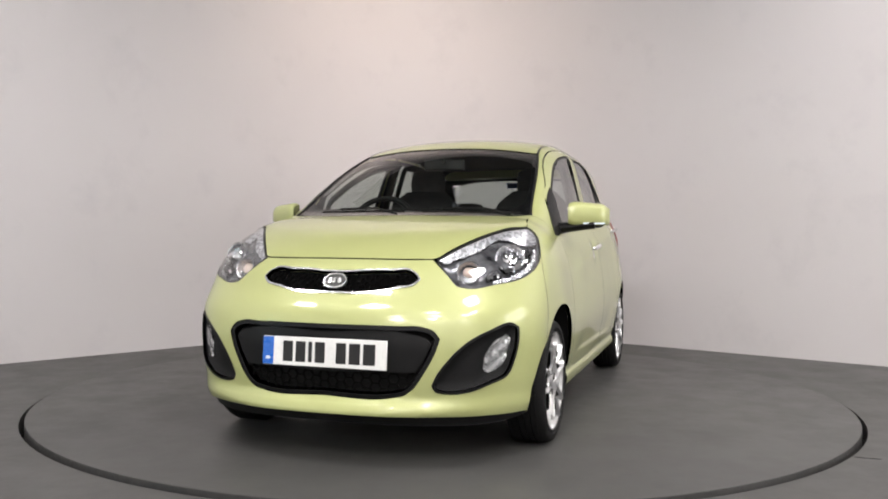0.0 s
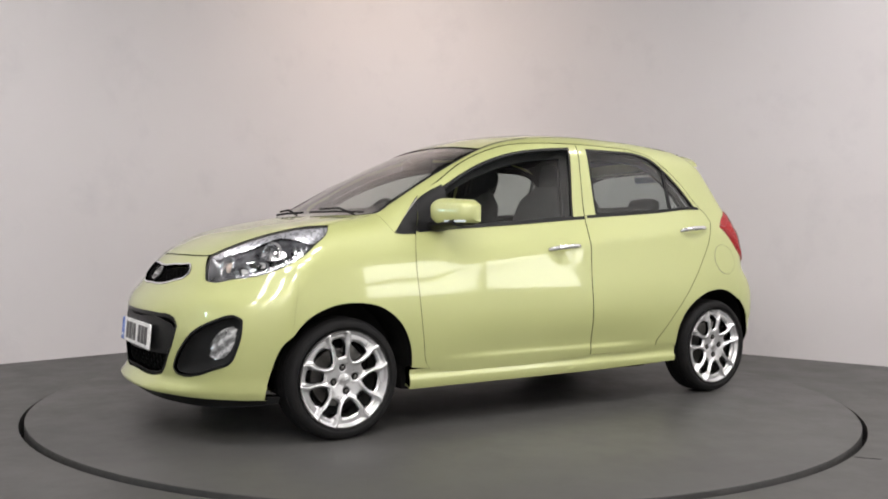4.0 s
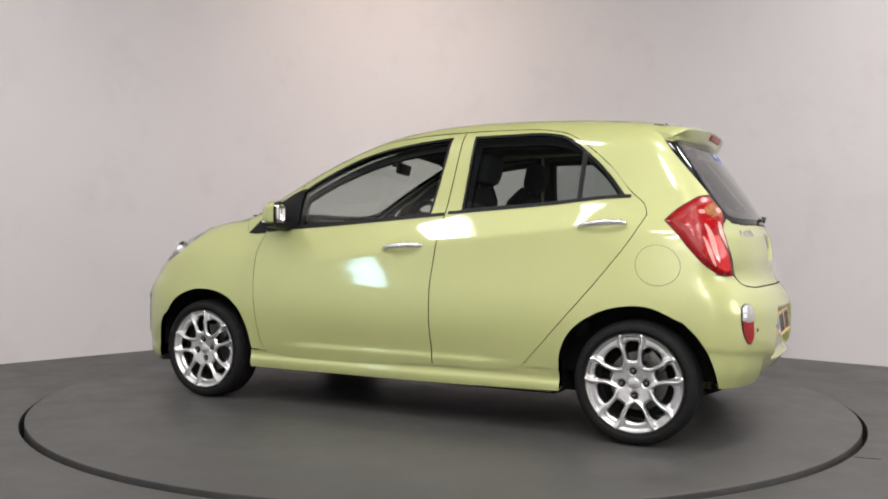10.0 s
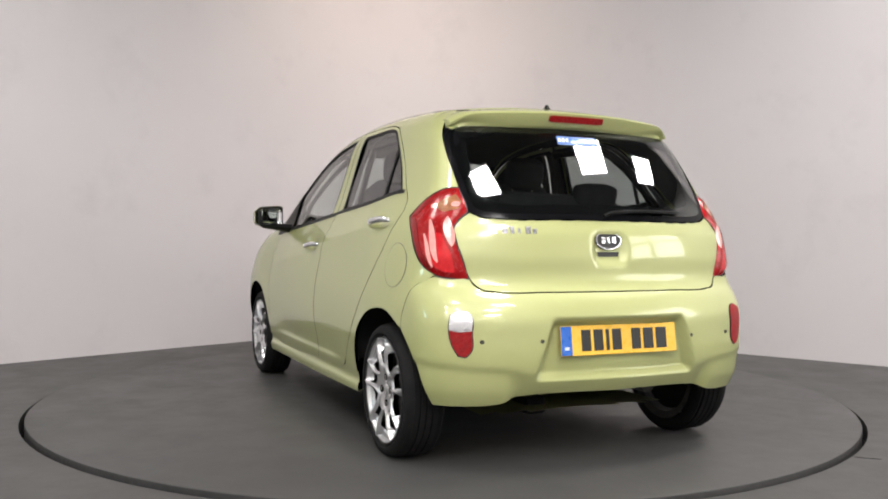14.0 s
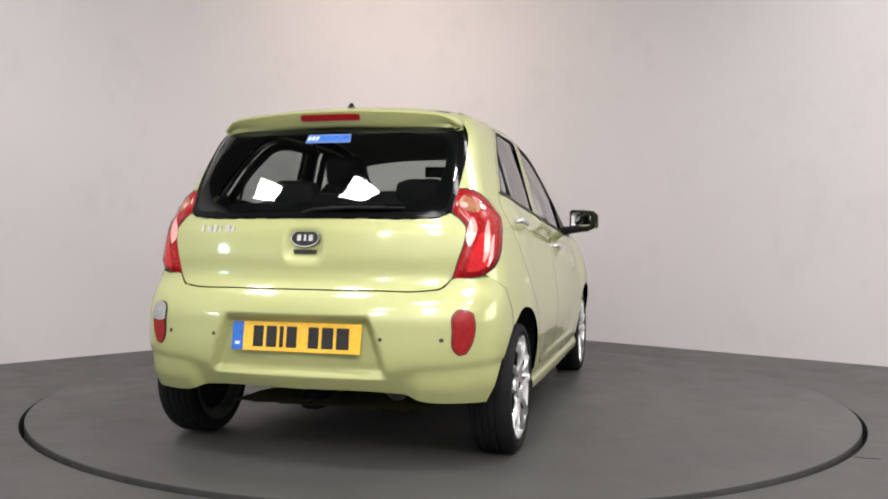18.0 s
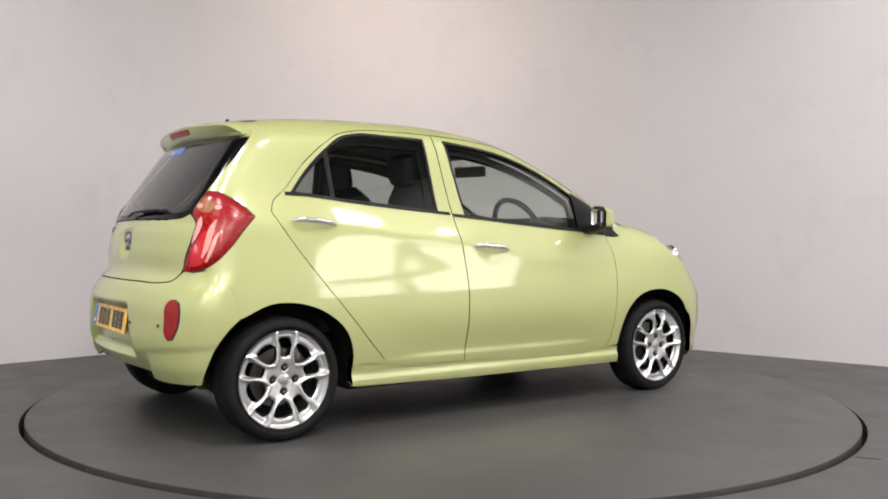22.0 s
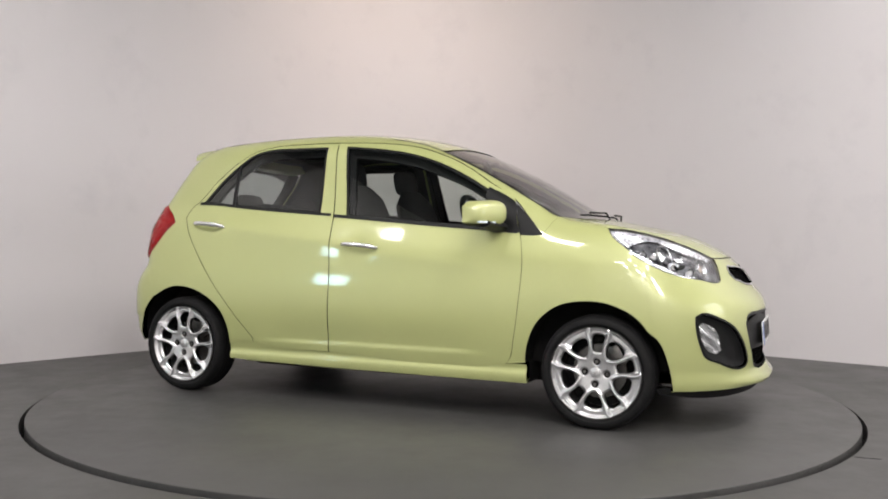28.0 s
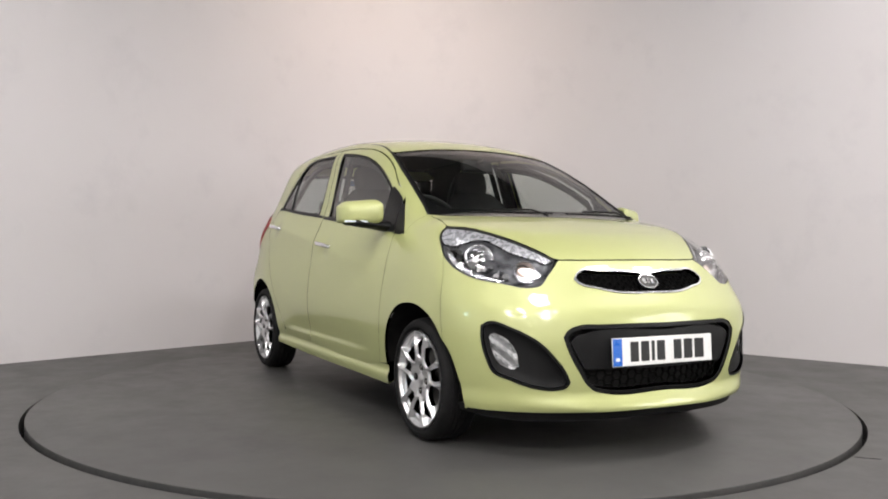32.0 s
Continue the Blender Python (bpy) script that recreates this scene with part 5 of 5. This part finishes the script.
def seat(x):
    s = tagged(new("front_seat"), "charcoal cloth front seat with headrest")
    s.parent = car
    part("backrest", pad((x, .20, .86), (.47, .13, .66), 17), CABIN, s)
    part("cushion", block((.48, .50, .14), (x, -.05, .56), .05, 3), CABIN, s)
    part("headrest", pad((x, .335, 1.235), (.22, .10, .17), 12), CABIN, s)
    part("headrest_post", tube([(x - .06, .30, 1.10), (x - .06, .33, 1.22)], .006, 8), STEEL, s)
    part("headrest_post", tube([(x + .06, .30, 1.10), (x + .06, .33, 1.22)], .006, 8), STEEL, s)


for x in (.345, -.345):
    seat(x)
bench = tagged(new("rear_bench"), "charcoal cloth rear bench with two headrests")
bench.parent = car
part("backrest", pad((0, .98, .85), (1.16, .14, .50), 20, .25), CABIN, bench)
part("cushion", block((1.16, .46, .16), (0, .70, .52), .05, 3), CABIN, bench)
for x in (.30, -.30):
    part("headrest", pad((x, 1.075, 1.085), (.23, .08, .11), 15), CABIN, bench)
part("parcel_shelf", block((1.06, .36, .02), (0, 1.27, .975), .008), CABIN, car, "dark parcel shelf")
# dashboard
rows = []
for x in np.linspace(-.60, .60, 25):
    u = abs(x) / .6
    f = -.98 + .16 * u * u
    hood = .035 * math.exp(-((x + .35) / .16) ** 2)
    rows.append([(x, f, .93), (x, f + .02, .958), (x, f + .18, .972 + hood * .3), (x, -.66, .985 + hood), (x, -.60, .972 + hood), (x, -.575, .93), (x, -.60, .80), (x, -.62, .55), (x, f, .55)])
part("dashboard", rounded(rows), CABIN, car, "charcoal dashboard with an instrument hood")
wheel3 = Matrix.Translation((-.345, -.455, .945)) @ Euler((radians(62), 0, 0)).to_matrix().to_4x4()
circle = [wheel3 @ Vector((.182 * math.cos(a), .182 * math.sin(a), 0)) for a in np.linspace(0, 2 * math.pi, 40, endpoint=False)]
steering = part("steering_wheel", tube(circle, .016, 10, closed=True), BLACK, car, "black three-spoke steering wheel")
bm = block((.13, .10, .05), (0, 0, -.015), .02, 2)
for a in (0, 180, 270):
    block((.13, .032, .014), (.105 * math.cos(radians(a)), .105 * math.sin(radians(a)), -.006), .005, 1, (0, 0, a), bm)
bmesh.ops.transform(bm, matrix=wheel3, verts=bm.verts)
part("hub", bm, BLACK, steering)
part("column", tube([(-.345, -.47, .93), (-.345, -.66, .86)], .045, 12), BLACK, car, "black steering column")
inside_mirror = part("inside_mirror", block((.225, .030, .065), (-.01, -.36, 1.285), .013, 3, (-12, 0, 14)), BLACK, car, "black interior mirror")
part("stem", tube([(-.01, -.37, 1.30), (0, -.425, 1.312)], .011, 8), BLACK, inside_mirror)


# ---------------------------------------------------------------- the studio
CORNER, ALONG_L, ALONG_R, RUN = Vector((-.27, 3.90)), Vector((-.69, -.724)).normalized(), Vector((.79, -.613)).normalized(), 1.71
HEIGHT = 4.6


def studio_plan():
    """The wall line on the floor: two walls that meet in a wide curve, closed behind the camera."""
    a, b = CORNER + ALONG_L * RUN, CORNER + ALONG_R * RUN
    line = [CORNER + ALONG_L * 5.6]
    for i in range(33):
        t = i / 32
        line.append((a * (1 - t) + CORNER * t) * (1 - t) + (CORNER * (1 - t) + b * t) * t)
    line.append(CORNER + ALONG_R * 5.6)
    return line


def wall_strip(name, line, thick=.12, mat=None):
    pts = [Vector(p) for p in line]
    outer = []
    for i, p in enumerate(pts):
        d = (pts[min(i + 1, len(pts) - 1)] - pts[max(i - 1, 0)]).normalized()
        outer.append(p + Vector((-d.y, d.x)) * thick)
    k = len(pts)
    verts = [(p.x, p.y, z) for z in (-.02, HEIGHT) for p in pts] + [(p.x, p.y, z) for z in (-.02, HEIGHT) for p in outer]
    faces = []
    for i in range(k - 1):
        faces += [(i, k + i, k + i + 1, i + 1), (2 * k + i, 2 * k + i + 1, 3 * k + i + 1, 3 * k + i), (k + i, 3 * k + i, 3 * k + i + 1, k + i + 1), (i, i + 1, 2 * k + i + 1, 2 * k + i)]
    faces += [(0, 2 * k, 3 * k, k), (k - 1, 2 * k - 1, 4 * k - 1, 3 * k - 1)]
    ob = mesh_part(name, verts, faces, mat or WALL)
    ob.data.set_sharp_from_angle(angle=radians(30))
    return tagged(ob, kind="structure")


plan = studio_plan()
wall_strip("wall_north", plan)
# Unseen walls close the room; their pale paint adds fill light.
back_l, back_r = Vector((-5.0, .9)), Vector((5.5, .9))
far_l, far_r = Vector((-5.2, -8.2)), Vector((5.7, -8.2))
wall_strip("wall_return_west", [back_l, plan[0]], mat=SIDE_WALL)
wall_strip("wall_return_east", [plan[-1], back_r], mat=SIDE_WALL)
wall_strip("unseen_wall_south", [far_r, far_l], mat=FILL_WALL)


def wall_with_window(name, p, q, lo, hi, z0, z1, mat, sky, power, tint, cols=2, rows=1, bar=.05):
    """A straight wall from p to q with a window from lo to hi metres along it, its frame and panes, and daylight in the opening."""
    d = (q - p).normalized()
    out = Vector((-d.y, d.x))
    length, t = (q - p).length, .12
    bm = bmesh.new()
    turn = math.degrees(math.atan2(d.y, d.x))
    for a0, a1, h0, h1 in ((0, lo, -.02, HEIGHT), (hi, length, -.02, HEIGHT), (lo, hi, -.02, z0), (lo, hi, z1, HEIGHT)):
        c = p + d * ((a0 + a1) / 2) + out * t / 2
        block((a1 - a0, t, h1 - h0), (c.x, c.y, (h0 + h1) / 2), 0, 1, (0, 0, turn), bm)
    wall = tagged(part(name, bm, mat, smooth=False), kind="structure")
    m = p + d * ((lo + hi) / 2) + out * t / 2
    window = tagged(new(name.replace("wall", "window")), kind="structure")
    window.matrix_basis = pose(m.x, m.y, (z0 + z1) / 2, 0, 0, turn)
    w, h = hi - lo, z1 - z0
    for sx, sz, fw, fh in ((0, h / 2 - .03, w, .06), (0, -h / 2 + .03, w, .06), (w / 2 - .03, 0, .06, h - .12), (-w / 2 + .03, 0, .06, h - .12)):
        part("window_frame", block((fw, .06, fh), (sx, 0, sz), .004, 1), PALE, window)
    pw, ph = (w - .12) / cols, (h - .12) / rows
    for i in range(cols):
        for k in range(rows):
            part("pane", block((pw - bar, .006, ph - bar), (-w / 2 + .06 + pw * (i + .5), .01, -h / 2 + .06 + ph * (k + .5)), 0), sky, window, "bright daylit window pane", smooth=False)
    for i in range(1, cols):
        part("mullion", block((bar, .05, h - .12), (-w / 2 + .06 + pw * i, 0, 0), .003, 1), SIDE_WALL, window)
    for k in range(1, rows):
        part("transom", block((w - .12, .046, bar), (0, 0, -h / 2 + .06 + ph * k), .003, 1), SIDE_WALL, window)
    if not power:
        return wall
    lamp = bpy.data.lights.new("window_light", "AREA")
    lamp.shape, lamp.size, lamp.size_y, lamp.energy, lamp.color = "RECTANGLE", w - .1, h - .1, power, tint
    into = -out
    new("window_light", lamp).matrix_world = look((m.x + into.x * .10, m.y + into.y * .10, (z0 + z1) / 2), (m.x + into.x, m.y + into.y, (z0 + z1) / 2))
    return wall


wall_with_window("wall_east", back_r, far_r, 2.6, 5.4, 1.2, 3.3, SIDE_WALL, DAYLIGHT, 0, (1, 1, 1), 2, 2, .17)
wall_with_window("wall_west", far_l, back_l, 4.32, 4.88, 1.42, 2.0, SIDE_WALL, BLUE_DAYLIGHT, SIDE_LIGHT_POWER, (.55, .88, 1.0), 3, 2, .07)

# floor: one sheet with the round opening of the turntable
DROP = DECK - .018
n = 192
ring = [(math.cos(2 * math.pi * i / n), math.sin(2 * math.pi * i / n)) for i in range(n)]
verts = [(2.200 * x, 2.200 * y, DROP) for x, y in ring] + [(2.200 * x, 2.200 * y, DROP - .09) for x, y in ring] + [(10 * x, 10 * y, DROP) for x, y in ring]
faces = [(2 * n + i, 2 * n + (i + 1) % n, (i + 1) % n, i) for i in range(n)] + [(i, (i + 1) % n, n + (i + 1) % n, n + i) for i in range(n)]
floor = tagged(mesh_part("floor", verts, faces, FLOOR, smooth=False), kind="structure")
tagged(part("pit", lathe([(.001, DROP - .088), (2.25, DROP - .088), (2.25, DROP - .04)], 96, "z"), HOLLOW), kind="structure")
bm = bmesh.new()
for x, y, long, turn in ((1.715, -1.421, .036, -22), (1.747, -1.434, .034, -24), (1.778, -1.443, .032, -12)):
    block((long, .004, .004), (x, y, DROP), 0, 1, (0, 0, turn), bm)
part("floor_crack", bm, RIM_GAP, floor, "thin dark crack in the floor paint", smooth=False)
turntable = tagged(new("turntable"), "round grey turntable set flush in the studio floor", "turntable")
part("deck", lathe([(.001, DECK), (2.168, DECK), (2.174, DECK - .003)], n, "z"), FLOOR, turntable)
part("edge_band", lathe([(2.174, DECK - .003), (2.176, DECK - .006), (2.176, DECK - .075)], n, "z"), RIM_GAP, turntable, "dark rubber edge of the turntable")
ceiling = tagged(mesh_part("ceiling", [(-10, -10, HEIGHT), (10, -10, HEIGHT), (10, 10, HEIGHT), (-10, 10, HEIGHT), (-10, -10, HEIGHT + .1), (10, -10, HEIGHT + .1), (10, 10, HEIGHT + .1), (-10, 10, HEIGHT + .1)],
                           [(0, 3, 2, 1), (4, 5, 6, 7)], CEILING, smooth=False), kind="structure")


def ceiling_light(x, y, power, tint):
    """A square light panel: white tray, glowing diffuser, and its lamp."""
    light = tagged(new("ceiling_light"), "square white light panel hung below the ceiling", "ceiling light", "studio light panels")
    light.matrix_basis = pose(x, y, LAMP_Z, 0, 0, PANEL_TURN)
    bm = bmesh.new()
    for sx, sy, w, h in ((0, .31, .64, .02), (0, -.31, .64, .02), (.31, 0, .02, .60), (-.31, 0, .02, .60)):
        block((w, h, .05), (sx, sy, .02), .003, 1, (0, 0, 0), bm)
    block((.64, .64, .012), (0, 0, .051), .003, 1, (0, 0, 0), bm)
    part("tray", bm, PALE, light)
    part("diffuser", block((.60, .60, .008), (0, 0, .022), .001, 1), PANEL_GLOW, light, "glowing white diffuser")
    lamp = bpy.data.lights.new("panel_lamp", "AREA")
    lamp.shape, lamp.size, lamp.energy, lamp.color = "SQUARE", .58, power, tint
    new("panel_lamp", lamp).matrix_world = pose(x, y, LAMP_Z + .008, 0, 0, PANEL_TURN)


WARM = (1.0, .962, .94)
LAMP_Z, PANEL_TURN = 4.541, 42
for x, y, power in LAMPS:
    ceiling_light(x, y, power, WARM)


def wall_washer(x, y, aim, power):
    """A small warm spotlight can, added unseen under the ceiling, turned to the wall."""
    light = tagged(new("wall_washer"), "unseen white spotlight can, added for the wall's warm glow", "spotlight")
    turn = look((x, y, HEIGHT - .20), aim)
    light.matrix_basis = turn
    part("can", lathe([(.001, .09), (.045, .09), (.055, .07), (.055, -.06), (.050, -.06), (.048, .05)], 28, "z"), PALE, light)
    part("stem", tube([turn.inverted() @ Vector((x, y, HEIGHT - .2)), turn.inverted() @ Vector((x, y, HEIGHT))], .012, 10), PALE, light)
    lamp = bpy.data.lights.new("washer_lamp", "SPOT")
    lamp.energy, lamp.color, lamp.spot_size, lamp.spot_blend, lamp.shadow_soft_size = power, (1.0, .80, .66), radians(130), 1.0, .04
    new("washer_lamp", lamp).matrix_world = turn


wall_washer(-.3, 1.25, (-.4, 3.3, 2.0), 230)

# ---------------------------------------------------------------- motion
TURN = [(0, 0.0), (2, -19.57), (4, -39.21), (7, -68.91), (9, -88.77), (11, -108.73), (13, -128.49), (14.5, -143.06), (16.5, -162.5), (18, -176.99),
        (20, -196.5), (22, -216.2), (24, -235.83), (25.5, -250.71), (27.5, -270.51), (29, -285.3), (30.5, -299.78), (32, -314.12)]


def motions():
    """The turntable carries the car round, slowly and evenly."""
    walk(turntable, [(t, pose(0, 0, 0, 0, 0, a)) for t, a in TURN])
    walk(car, [(t, pose(0, 0, 0, 0, 0, a) @ pose(.117, .094, 0, 0, 0, -18.0)) for t, a in TURN])


motions()
